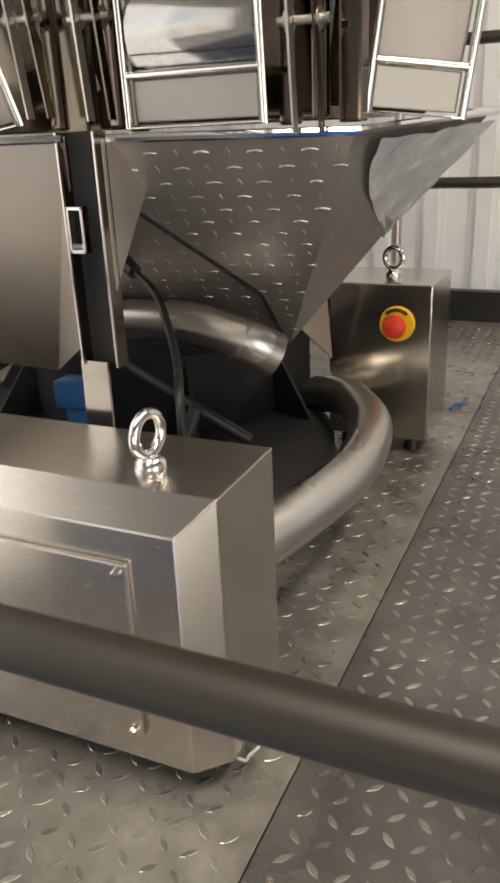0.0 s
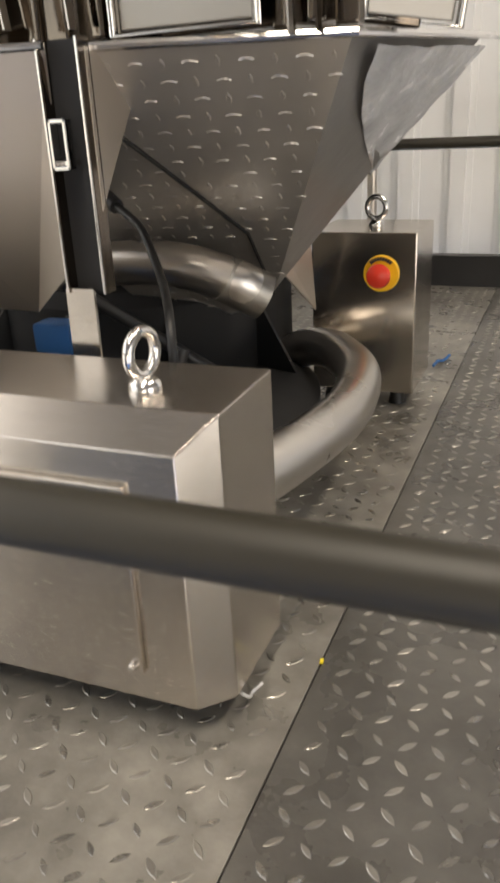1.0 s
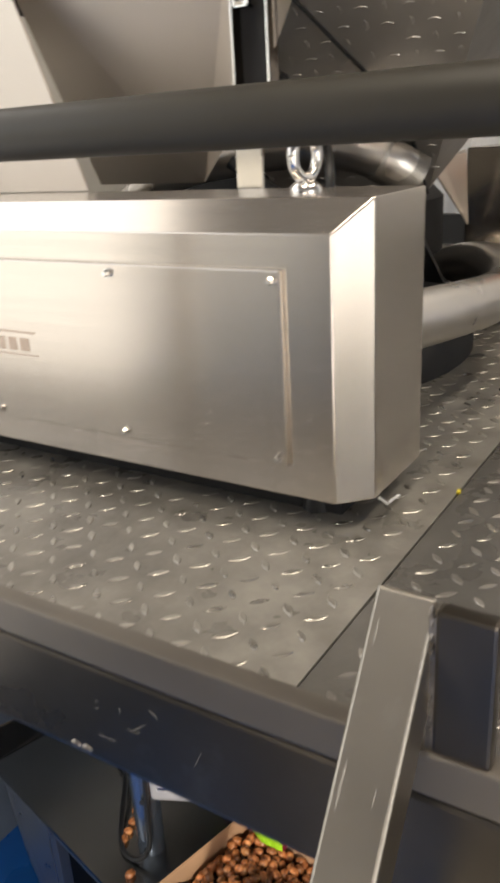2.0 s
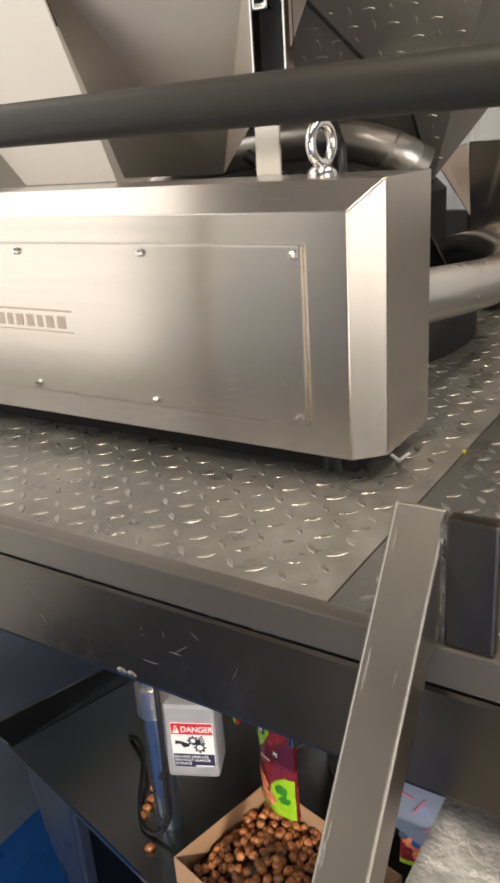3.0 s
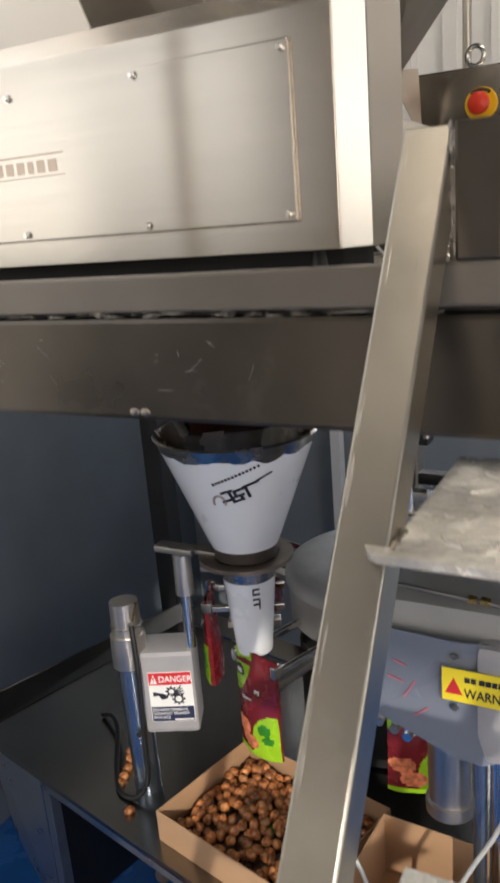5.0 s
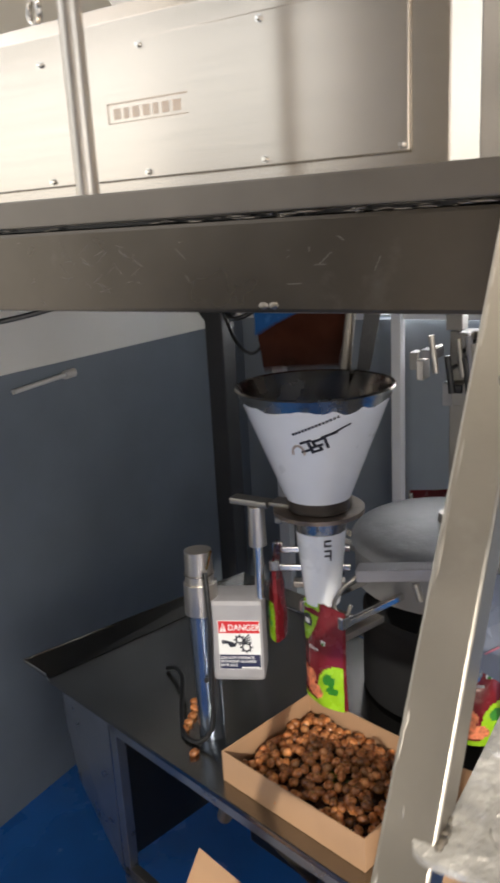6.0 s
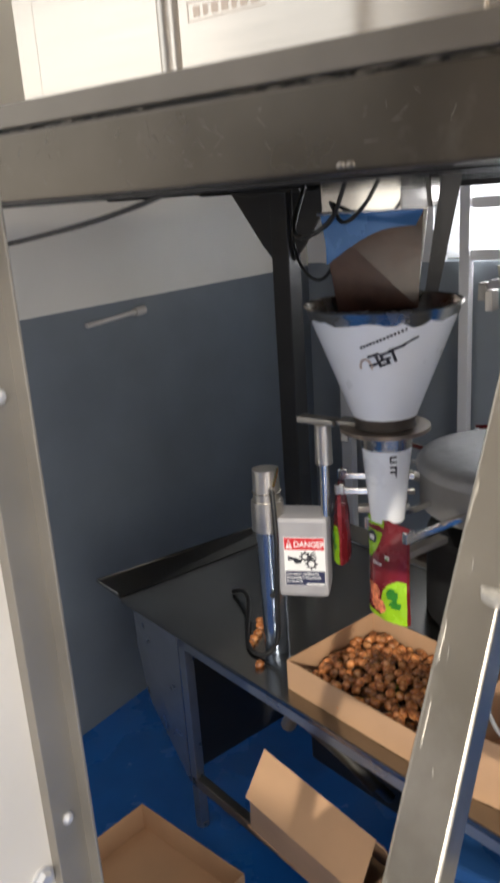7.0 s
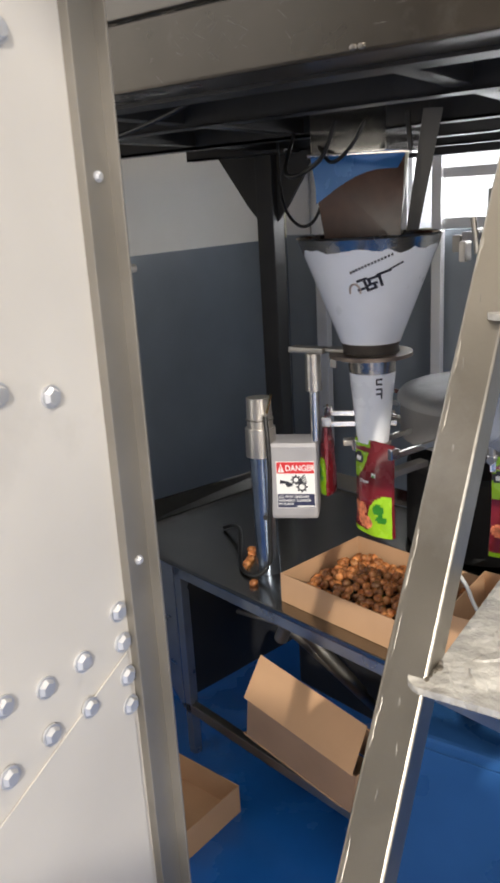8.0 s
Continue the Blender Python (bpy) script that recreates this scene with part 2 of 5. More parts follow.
def bm_cyl(bm, a, b, r1, r2=None, seg=20, caps=True):
    a, b = Vector(a), Vector(b)
    d = b - a
    m = Matrix.Translation((a + b) / 2) @ d.to_track_quat("Z", "Y").to_matrix().to_4x4()
    bmesh.ops.create_cone(bm, cap_ends=caps, segments=seg, radius1=r1, radius2=r1 if r2 is None else r2, depth=d.length, matrix=m)
    return bm


def smooth_path(points, steps=8):
    p = [Vector(q) for q in points]
    p = [p[0] * 2 - p[1]] + p + [p[-1] * 2 - p[-2]]
    out = []
    for i in range(1, len(p) - 2):
        a, b, c, d = p[i - 1:i + 3]
        for k in range(steps):
            t = k / steps
            out.append(0.5 * (2 * b + (c - a) * t + (2 * a - 5 * b + 4 * c - d) * t * t + (3 * b - a - 3 * c + d) * t ** 3))
    return out + [p[-2]]


def bm_tube(bm, points, r, seg=14, steps=8, straight=False):
    pts = [Vector(q) for q in points] if straight else smooth_path(points, steps)
    rings, up = [], Vector((0.13, 0.21, 1)).normalized()
    for i, q in enumerate(pts):
        d = (pts[min(i + 1, len(pts) - 1)] - pts[max(i - 1, 0)]).normalized()
        x = up.cross(d)
        x = x.normalized() if x.length > 1e-3 else Vector((1, 0, 0)).cross(d).normalized()
        y = d.cross(x)
        up = y
        up = Vector((0.13, 0.21, 1)).normalized() if abs(d.z) < 0.95 else Vector((1, 0.2, 0.1)).normalized()
        rings.append([bm.verts.new(q + (x * math.cos(6.28318 * k / seg) + y * math.sin(6.28318 * k / seg)) * r) for k in range(seg)])
    for a, b in zip(rings, rings[1:]):
        for k in range(seg):
            bm.faces.new((a[k], a[(k + 1) % seg], b[(k + 1) % seg], b[k]))
    bm.faces.new(rings[0][::-1])
    bm.faces.new(rings[-1])
    return bm


def bm_lathe(bm, profile, centre=(0, 0, 0), seg=40):
    rings = []
    for r, z in profile:
        rings.append([bm.verts.new((centre[0] + r * math.cos(6.28318 * k / seg), centre[1] + r * math.sin(6.28318 * k / seg), centre[2] + z)) for k in range(seg)])
    for a, b in zip(rings, rings[1:]):
        for k in range(seg):
            bm.faces.new((a[k], a[(k + 1) % seg], b[(k + 1) % seg], b[k]))
    return bm


def bm_plate(bm, corners, thick):
    """A flat plate through the corners, thick along its normal (behind it)."""
    c = [Vector(q) for q in corners]
    n = (c[1] - c[0]).cross(c[2] - c[0]).normalized() * thick
    a = [bm.verts.new(q) for q in c]
    b = [bm.verts.new(q - n) for q in c]
    bm.faces.new(a)
    bm.faces.new(b[::-1])
    for i in range(len(a)):
        j = (i + 1) % len(a)
        bm.faces.new((a[i], b[i], b[j], a[j]))
    return bm


def bm_ring(bm, centre, axis, radius, r, seg=28, ring=10):
    m = Matrix.Translation(centre) @ Vector(axis).to_track_quat("Z", "Y").to_matrix().to_4x4()
    rows = []
    for i in range(seg):
        a = 6.28318 * i / seg
        rows.append([bm.verts.new(m @ Vector(((radius + r * math.cos(6.28318 * k / ring)) * math.cos(a), (radius + r * math.cos(6.28318 * k / ring)) * math.sin(a), r * math.sin(6.28318 * k / ring)))) for k in range(ring)])
    for i in range(seg):
        a, b = rows[i], rows[(i + 1) % seg]
        for k in range(ring):
            bm.faces.new((a[k], b[k], b[(k + 1) % ring], a[(k + 1) % ring]))
    return bm


def bm_lugs(bm, origin, u, v, inside, step, size0, height0=0.0016, straight=False):
    """Raised lens-shaped lugs of tread plate, turned alternately, on the plane of u and v."""
    u, v = Vector(u).normalized(), Vector(v).normalized()
    n, o = u.cross(v), Vector(origin)
    ring = [(-1, 0), (-0.5, 0.75), (0, 1), (0.5, 0.75), (1, 0), (0.5, -0.75), (0, -1), (-0.5, -0.75)]
    (i0, i1), (j0, j1) = inside[:2]
    for i in range(int(i0 / step), int(i1 / step) + 1):
        for j in range(int(j0 / step), int(j1 / step) + 1):
            a, b = i * step + random.uniform(-0.0008, 0.0008), j * step + random.uniform(-0.0008, 0.0008)
            if len(inside) > 2 and not inside[2](a, b):
                continue
            if not (i0 <= a <= i1 and j0 <= b <= j1) or random.random() < 0.03:
                continue
            size, height = size0 * random.uniform(0.8, 1.08), height0 * random.uniform(0.55, 1.1)
            d = (u + v).normalized() if (i + j) % 2 else (u - v).normalized()
            if straight:
                d = u if (i + j) % 2 else v
            e = n.cross(d)
            c = o + u * a + v * b
            base = [bm.verts.new(c + d * (x * size / 2) + e * (y * size * 0.17)) for x, y in ring]
            top = [bm.verts.new(c + d * (x * size * 0.42) + e * (y * size * 0.125) + n * height) for x, y in ring]
            for k in range(8):
                bm.faces.new((base[k], base[(k + 1) % 8], top[(k + 1) % 8], top[k]))
            bm.faces.new(top)
    return bm


PLACES = {}


def shade_smooth(bm):
    """Smooth shading, with flat faces kept flat beside their narrow bevels."""
    for f in bm.faces:
        f.smooth = True
    for e in bm.edges:
        if len(e.link_faces) == 2:
            a, b = sorted(f.calc_area() for f in e.link_faces)
            e.smooth = e.calc_face_angle(0) < radians(38) and (b < a * 9 or e.calc_face_angle(0) < radians(3))



def thing(name, m, label, category, group="", kind=""):
    ob = new(name)
    ob.matrix_world = m
    ob.empty_display_size = 0.05
    PLACES[ob] = m.copy()
    return tagged(ob, label, category, group, kind)


def part(name, bm, mat, parent, label="", local=False, smooth=False, kind=""):
    """Links a bmesh as one mesh object under a thing or a part; its vertices are in the world's space unless local."""
    if not local:
        bmesh.ops.transform(bm, matrix=PLACES[parent].inverted(), verts=bm.verts)
    bmesh.ops.recalc_face_normals(bm, faces=bm.faces)
    me = bpy.data.meshes.new(name)
    if smooth:
        shade_smooth(bm)
    bm.to_mesh(me)
    bm.free()
    me.materials.append(mat)
    ob = new(name, me)
    ob.parent = parent
    PLACES[ob] = PLACES[parent].copy()
    return tagged(ob, label, kind=kind)


def single(name, bm, mat, label, category, group="", kind="", smooth=False, m=None):
    m = m or Matrix()
    bmesh.ops.transform(bm, matrix=m.inverted(), verts=bm.verts)
    bmesh.ops.recalc_face_normals(bm, faces=bm.faces)
    me = bpy.data.meshes.new(name)
    if smooth:
        shade_smooth(bm)
    bm.to_mesh(me)
    bm.free()
    me.materials.append(mat)
    ob = new(name, me)
    ob.matrix_world = m
    PLACES[ob] = m.copy()
    return tagged(ob, label, category, group, kind)


def B():
    return bmesh.new()


def writing(body, m, size, mat, parent, name="lettering", squeeze=1.0):
    """Words as flat mesh letters; m: pose of the text in the world, x along the line, z out of the surface."""
    cu = bpy.data.curves.new(name, "FONT")
    cu.body, cu.size, cu.align_x, cu.extrude = body, size, "LEFT", 0.0002
    cu.offset = size * 0.016
    tmp = bpy.data.objects.new(name, cu)
    me = bpy.data.meshes.new_from_object(tmp)
    bpy.data.objects.remove(tmp)
    me.transform(PLACES[parent].inverted() @ m @ Matrix.Diagonal((squeeze, 1, 1, 1)))
    me.materials.clear()
    me.materials.append(mat)
    ob = new(name, me)
    ob.parent = parent
    PLACES[ob] = PLACES[parent].copy()
    return ob


def screw(parent, at, axis, r=0.0085, depth=0.006, mat=None, name="screw"):
    bm = B()
    a, d = Vector(at), Vector(axis).normalized()
    bm_cyl(bm, a, a + d * depth * 0.4, r * 1.15, seg=14)
    bm_cyl(bm, a + d * depth * 0.4, a + d * depth, r, r * 0.7, seg=6)
    return part(name, bm, mat or CHROME, parent, smooth=False)


# ---- the hall ----
FLOOR_Z, DECK, LIP = 0.0, 2.481, 2.519
WALL_X, BAND = -2.22, 1.936
BACK_Y = 3.62

bm = B()
bm_box(bm, (-2.5, -5.6, -0.12), (5.0, 4.0, FLOOR_Z))
single("floor", bm, BLUE_FLOOR, "glossy blue epoxy floor of the packing hall", "floor", kind="structure")

wall = thing("wall_west", Matrix.Translation((WALL_X, 0, 0)), "blue-grey painted wall with a cream upper part", "wall", kind="structure")
bm = B()
for y0, y1, z0, z1 in ((-5.6, -1.35, 0, BAND), (0.2, BACK_Y, 0, BAND), (-1.35, 0.2, 0, 1.0)):
    bm_box(bm, (WALL_X - 0.15, y0, z0), (WALL_X, y1, z1))
part("lower_panel", bm, WALL_GREY, wall, "blue-grey lower wall panel")
bm = B()
for y0, y1, z0, z1 in ((-5.6, -3.4, BAND, 6.0), (-3.4, -1.35, BAND, 2.8), (-3.4, 0.2, 4.9, 6.0), (0.2, BACK_Y, BAND, 3.45), (0.2, 1.35, 5.25, 6.0), (1.35, BACK_Y, 3.45, 6.0)):
    bm_box(bm, (WALL_X - 0.15, y0, z0), (WALL_X - 0.004, y1, z1))
part("upper_panel", bm, WALL_CREAM, wall, "cream upper wall")

wall = thing("wall_north", Matrix.Translation((0, BACK_Y, 0)), "grey lower wall with white ribbed cladding above", "wall", kind="structure")
bm = B()
bm_box(bm, (WALL_X, BACK_Y, 0), (5.0, BACK_Y + 0.15, 1.95))

part("lower_panel", bm, WALL_GREY_LIT, wall, "blue-grey lower panel, lightened in colour for window light")
bm = B()
x = WALL_X
while x < 3.0:
    # flat field, then a narrow raised rib, with a shallow step between
    for a, b, d in ((0, 0.10, 0.0), (0.10, 0.125, 0.012), (0.125, 0.185, 0.034), (0.185, 0.21, 0.012)):
        bm_box(bm, (x + a, BACK_Y - d, 2.43 if -1.51 < x < 0.85 else 1.95), (x + b, BACK_Y + 0.10, 6.0))
    x += 0.21
part("ribbed_cladding", bm, WALL_WHITE, wall, "white ribbed sheet cladding")
for px, w in ((-1.97, 0.07), (-1.235, 0.055)):
    bm = B()
    bm_box(bm, (px, BACK_Y - 0.10, 0), (px + w, BACK_Y - 0.036, 6.0), 0.004)
    part("wall_post", bm, WALL_WHITE, wall, "pale grey upright wall post")
for z in (1.96, 2.22):
    bm = B()
    bm_box(bm, (-1.179, BACK_Y - 0.075, z), (1.6, BACK_Y - 0.036, z + 0.055), 0.003)
    part("wall_rail", bm, WALL_WHITE, wall, "white horizontal frame rail")
bm = B()
bm_box(bm, (-0.74, BACK_Y - 0.08, 1.98), (-0.68, BACK_Y - 0.038, 2.43), 0.003)
part("wall_rail", bm, WALL_WHITE, wall)

bm = B()
bm_box(bm, (-1.53, BACK_Y + 0.10, 1.96), (0.90, BACK_Y + 0.104, 2.47))
single("window_1", bm, DAY, "milky translucent sheet with daylight behind it", "window", kind="structure")

# unseen far sides of the hall, with openings placed for the daylight and sun
bm = B()
# The high opening is made up, sized to limit where the sun strikes.
for x0, x1, z0, z1 in ((-2.5, 1.0, 0, 6.0), (1.0, 3.4, 3.35, 3.6), (3.4, 5.0, 0, 3.6), (1.0, 2.75, 3.6, 6.0), (4.55, 5.0, 3.6, 6.0), (2.75, 4.55, 5.35, 6.0), (2.75, 4.55, 3.6, 4.2)):
    bm_box(bm, (x0, -5.6, z0), (x1, -5.45, z1))
single("wall_south", bm, CONCRETE, "unseen pale hall wall with an open doorway and a high slot cut for the sun", "wall", kind="structure")
bm = B()
for lo, hi in (((4.6, -5.6, 0), (4.75, -3.2, 6.0)), ((4.6, 0.0, 0), (4.75, 4.0, 6.0)), ((4.6, -3.2, 4.6), (4.75, 0.0, 6.0))):
    bm_box(bm, lo, hi)
single("wall_east", bm, CONCRETE, "unseen pale hall wall with an opening added for the east fill light", "wall", kind="structure")
bm = B()
bm_box(bm, (-2.5, -5.6, 6.0), (5.0, 4.0, 6.12))
for k in range(26):
    bm_box(bm, (-2.48, -5.4 + k * 0.36, 5.93), (4.98, -5.30 + k * 0.36, 6.001))
single("ceiling", bm, ROOF, "pale ribbed sheet roof of the hall", "ceiling", kind="structure")

# short pen-like rod lying in a clip on the west wall
bm = B()
bm_cyl(bm, (WALL_X + 0.014, 1.80, 1.862), (WALL_X + 0.014, 2.10, 1.878), 0.011, seg=12)
bm_cyl(bm, (WALL_X + 0.014, 2.10, 1.878), (WALL_X + 0.014, 2.16, 1.881), 0.02, seg=12)
single("wall_rod", bm, SHEET, "short pale rod fixed on the blue-grey wall", "rod", smooth=True)

# ---- raised platform ----
PX0, PX1, PY0, PY1 = -2.10, 1.30, 0.49, 3.35
deck = thing("platform", Matrix.Translation((0, PY0, DECK)), "raised steel working platform with chequer-plate floor", "platform", kind="structure")
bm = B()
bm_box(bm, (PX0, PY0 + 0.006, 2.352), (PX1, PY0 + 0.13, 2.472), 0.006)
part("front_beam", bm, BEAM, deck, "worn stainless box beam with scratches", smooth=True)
bm = B()
bm_box(bm, (PX0, PY0, 2.479), (PX1, PY0 + 0.022, LIP), 0.003)
part("edge_strip", bm, STRIP, deck, "raised stainless edge strip", smooth=True)
bm = B()
bm_box(bm, (PX0, PY0 + 0.02, 2.473), (PX1, PY0 + 0.11, 2.478))
part("joint_packing", bm, BLACK_STEEL, deck)
for x0, x1, mat, label in ((PX0, 0.0278, PLATE, "worn grey chequer plate"), (0.0302, PX1, PLATE_SHADED, "grimy dark chequer plate")):
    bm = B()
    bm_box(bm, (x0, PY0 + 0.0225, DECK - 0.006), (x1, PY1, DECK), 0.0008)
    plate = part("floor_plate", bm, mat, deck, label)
    bm = B()
    span = (-1.6, -0.010) if x0 < 0 else (0.010, 1.0)
    bm_lugs(bm, (0.029, PY0 + 0.03, DECK), (1, 0, 0), (0, 1, 0), (span, (0, 2.8)), 0.0335, 0.026, 0.0012)
    part("tread_lugs", bm, LUG, plate, "raised oval tread lugs", kind="stuff")
# Black strip added below the plates so their open joint looks dark.
bm = B()
bm_box(bm, (0.022, PY0 + 0.0225, DECK - 0.012), (0.036, PY1, DECK - 0.0065))
part("joint_packing", bm, MATT_BLACK, deck, "black strip under the plate joint that keeps its gap dark")
bm = B()
bm_box(bm, (PX0, PY1, 2.33), (PX1, PY1 + 0.05, 2.60), 0.004)
part("rear_kerb", bm, BLACK_STEEL, deck, "dark steel kerb at the back edge")
for y in (0.66, 1.2, 1.9, 2.5, 3.1):
    bm = B()
    bm_box(bm, (PX0, y, 2.36), (PX1, y + 0.012, 2.472))
    bm_box(bm, (PX0, y, 2.36), (PX1, y + 0.07, 2.37))
    part("joist", bm, BLACK_STEEL, deck, "black steel angle joist")
for x in (-1.64, -1.15, -0.3, 0.25):
    bm = B()
    bm_box(bm, (x, PY0 + 0.14, 2.372), (x + 0.055, PY1, 2.42))
    part("cross_member", bm, BLACK_STEEL, deck)
bm = B()
bm_box(bm, (PX0, PY0 + 0.131, 2.345), (PX1, PY0 + 0.205, 2.353))
part("front_channel", bm, BLACK_STEEL, deck, "black flange behind the front beam")
# weld beads and scratches of bright metal on the beam
for x in (-0.19, -0.205):
    bm = B()
    bmesh.ops.create_icosphere(bm, subdivisions=2, radius=0.006, matrix=Matrix.Translation((x, PY0 + 0.007, 2.362)) @ Matrix.Diagonal((1.3, 0.5, 0.9, 1)))
    part("weld_spot", bm, WELD, deck, "bright weld spot", smooth=True)
for k in range(60):
    x = random.uniform(-1.2, 0.3)
    bm = B()
    bmesh.ops.create_icosphere(bm, subdivisions=1, radius=random.uniform(0.0015, 0.0042), matrix=Matrix.Translation((x, PY0 + 0.012, 2.4745 + random.uniform(-0.002, 0.002))) @ Matrix.Diagonal((random.uniform(1.0, 7), 1, 0.6, 1)))
    part("weld_spot", bm, WELD, deck, smooth=True)
for k in range(60):
    x, z, l, a = random.gauss(random.choice((-0.47, -0.47, -0.80, -0.15)), 0.07), random.gauss(2.42, 0.022), random.uniform(0.004, 0.024), random.gauss(0, 38)
    if not 2.36 < z < 2.465:
        continue
    bm = B()
    bm_tube(bm, [Matrix.Translation((x, PY0 + 0.0058, z)) @ Vector((s * l * math.cos(radians(a)), 0, s * l * math.sin(radians(a)) + 0.08 * l * s * s)) for s in (-0.5, -0.2, 0.2, 0.5)], 0.00028, 5, 3)
    part("scratch", bm, SCRATCH, deck, "faint pale scratch")

# black column with gusset plates
col = thing("platform_column", Matrix.Translation((-1.63, 2.5, 0)), "black steel platform column with gusset plates", "column", kind="structure")
bm = B()
bm_box(bm, (-1.675, 2.45, 0), (-1.585, 2.55, 2.36), 0.006)
part("post", bm, BLACK_STEEL, col)
for s in (-1, 1):
    bm = B()
    x = -1.63 + s * 0.046
    bm_plate(bm, [(x, 2.49, 2.36), (x, 2.49, 2.06), (x + s * 0.06, 2.49, 2.13), (x + s * 0.22, 2.49, 2.36)], 0.014)
    part("gusset_plate", bm, BLACK_STEEL, col)
bm = B()
bm_box(bm, (-1.80, 2.36, 2.352), (-1.46, 2.64, 2.366))
part("cap_plate", bm, BLACK_STEEL, col)

# front guard rail: mid rail and post
rail = thing("guard_rail", Matrix.Translation((-0.51, 0.509, LIP)), "grey painted pipe guard rail on the platform edge", "rail", kind="structure")
bm = B()
bm_cyl(bm, (-2.0, 0.509, 2.948), (1.2, 0.509, 2.948), 0.019, seg=28)
part("mid_rail", bm, PIPE, rail, "dull dark pipe", smooth=True)
bm = B()
bm_cyl(bm, (-0.501, 0.51, LIP), (-0.501, 0.51, 2.929), 0.0165, seg=24)
part("post", bm, SATIN, rail, "satin stainless post", smooth=True)
rail = thing("guard_rail", Matrix.Translation((-0.4, 3.2, DECK)), "grey pipe guard rail at the back of the platform", "rail", kind="structure")
for z in (3.015, 3.475):
    bm = B()
    bm_cyl(bm, (-2.0, 3.2, z), (1.25, 3.2, z), 0.020, seg=20)
    part("rail_pipe", bm, PIPE, rail, smooth=True)
for x in (-1.7, -0.43, 1.1):
    bm = B()
    bm_cyl(bm, (x, 3.2, DECK), (x, 3.2, 3.475), 0.018, seg=20)
    part("post", bm, SATIN, rail, smooth=True)

# ---- weigher on the platform ----


def eye_bolt(at, turn):
    ob = thing("eye_bolt", Matrix.Translation(at), "bright steel lifting eye bolt screwed into a cabinet top", "bolt", "lifting eyes")
    x, y, z = at
    bm = B()
    bm_lathe(bm, [(0.0, 0.0), (0.0195, 0.0), (0.0195, 0.004), (0.0175, 0.009), (0.013, 0.013), (0.009, 0.016), (0.0, 0.017)], at, 24)
    part("collar", bm, CHROME, ob, smooth=True)
    bm = B()
    bm_ring(bm, (x, y, z + 0.041), (math.cos(radians(turn)), math.sin(radians(turn)), 0), 0.0240, 0.0068, 36, 12)
    part("ring", bm, CHROME, ob, smooth=True)
    return ob


BX0, BX1, BY0, BY1, BZ0, BZ1, CH = -1.27, -0.031, 0.827, 1.014, 2.519, 2.872, 0.036
cab = thing("weigher_cabinet", Matrix.Translation((-0.65, 0.9, DECK)), "brushed stainless weigher cabinet with a screwed front cover", "cabinet", "weigher cabinets")
bm = B()
# shell with a mitred bevel round the front face on the sides and the top
f = [(BX0 + CH, BY0, BZ0), (BX1 - CH, BY0, BZ0), (BX1 - CH, BY0, BZ1 - CH), (BX0 + CH, BY0, BZ1 - CH)]
g = [(BX0, BY0 + CH, BZ0), (BX1, BY0 + CH, BZ0), (BX1, BY0 + CH, BZ1), (BX0, BY0 + CH, BZ1)]
h = [(BX0, BY1, BZ0), (BX1, BY1, BZ0), (BX1, BY1, BZ1), (BX0, BY1, BZ1)]
F, G, H = [[bm.verts.new(q) for q in ring] for ring in (f, g, h)]
bm.faces.new(F)
for a, b in ((F, G), (G, H)):
    for i in range(4):
        j = (i + 1) % 4
        bm.faces.new((a[i], a[j], b[j], b[i]))
bm.faces.new(H[::-1])
bmesh.ops.bevel(bm, geom=list(bm.edges), offset=0.0016, segments=2, affect="EDGES", profile=0.5)
part("shell", bm, STEEL_X, cab, smooth=True)
bm = B()
bm_box(bm, (-1.160, BY0 - 0.008, 2.560), (-0.1265, BY0 - 0.0005, 2.798), 0.0028)
cover = part("cover", bm, STEEL_X, cab, "brushed cover plate with folded edge", smooth=True)
for x in (-0.138, -0.38, -0.629, -0.872, -1.148):
    for z in (2.571, 2.786):
        screw(cover, (x, BY0 - 0.008, z), (0, -1, 0), 0.0052, 0.008)
# the maker's mark: plain brown bars
for x0, x1, z0, z1 in ((-0.715, -0.53, 2.694, 2.697), (-0.715, -0.53, 2.661, 2.663), (-0.715, -0.712, 2.661, 2.697), (-0.700, -0.684, 2.668, 2.687), (-0.676, -0.664, 2.668, 2.687),
                       (-0.656, -0.640, 2.668, 2.687), (-0.632, -0.616, 2.668, 2.687), (-0.608, -0.596, 2.668, 2.687), (-0.588, -0.572, 2.668, 2.687), (-0.564, -0.546, 2.668, 2.687)):
    bm = B()
    bm_box(bm, (x0, BY0 - 0.0086, z0), (x1, BY0 - 0.0078, z1))
    part("mark", bm, BROWN_PRINT, cover, "faded brown maker's mark")
for x in (-1.18, -0.12):
    for y in (0.885, 0.975):
        bm = B()
        bm_cyl(bm, (x, y, DECK), (x, y, BZ0), 0.022, 0.016, seg=18)
        part("foot", bm, BLACK, cab, "black rubber foot", smooth=True)
# Added black box that makes the gap under the shell read as shade.
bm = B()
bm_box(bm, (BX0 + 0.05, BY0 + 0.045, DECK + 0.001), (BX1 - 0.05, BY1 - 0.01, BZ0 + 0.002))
part("recessed_base", bm, MATT_BLACK, cab, "black box filling the gap under the shell with shade")
eye_bolt((-0.142, 0.915, BZ1), -8)
eye_bolt((-0.97, 0.915, BZ1), 70)
# bright fastener in the plate joint and a scrap of blue film by the control cabinet
bm = B()
bm_box(bm, (-0.0025, -0.004, 0.0), (0.0025, 0.004, 0.004), 0.0008, m=pose(0.030, 0.998, DECK + 0.0005, 0, 0, 8))
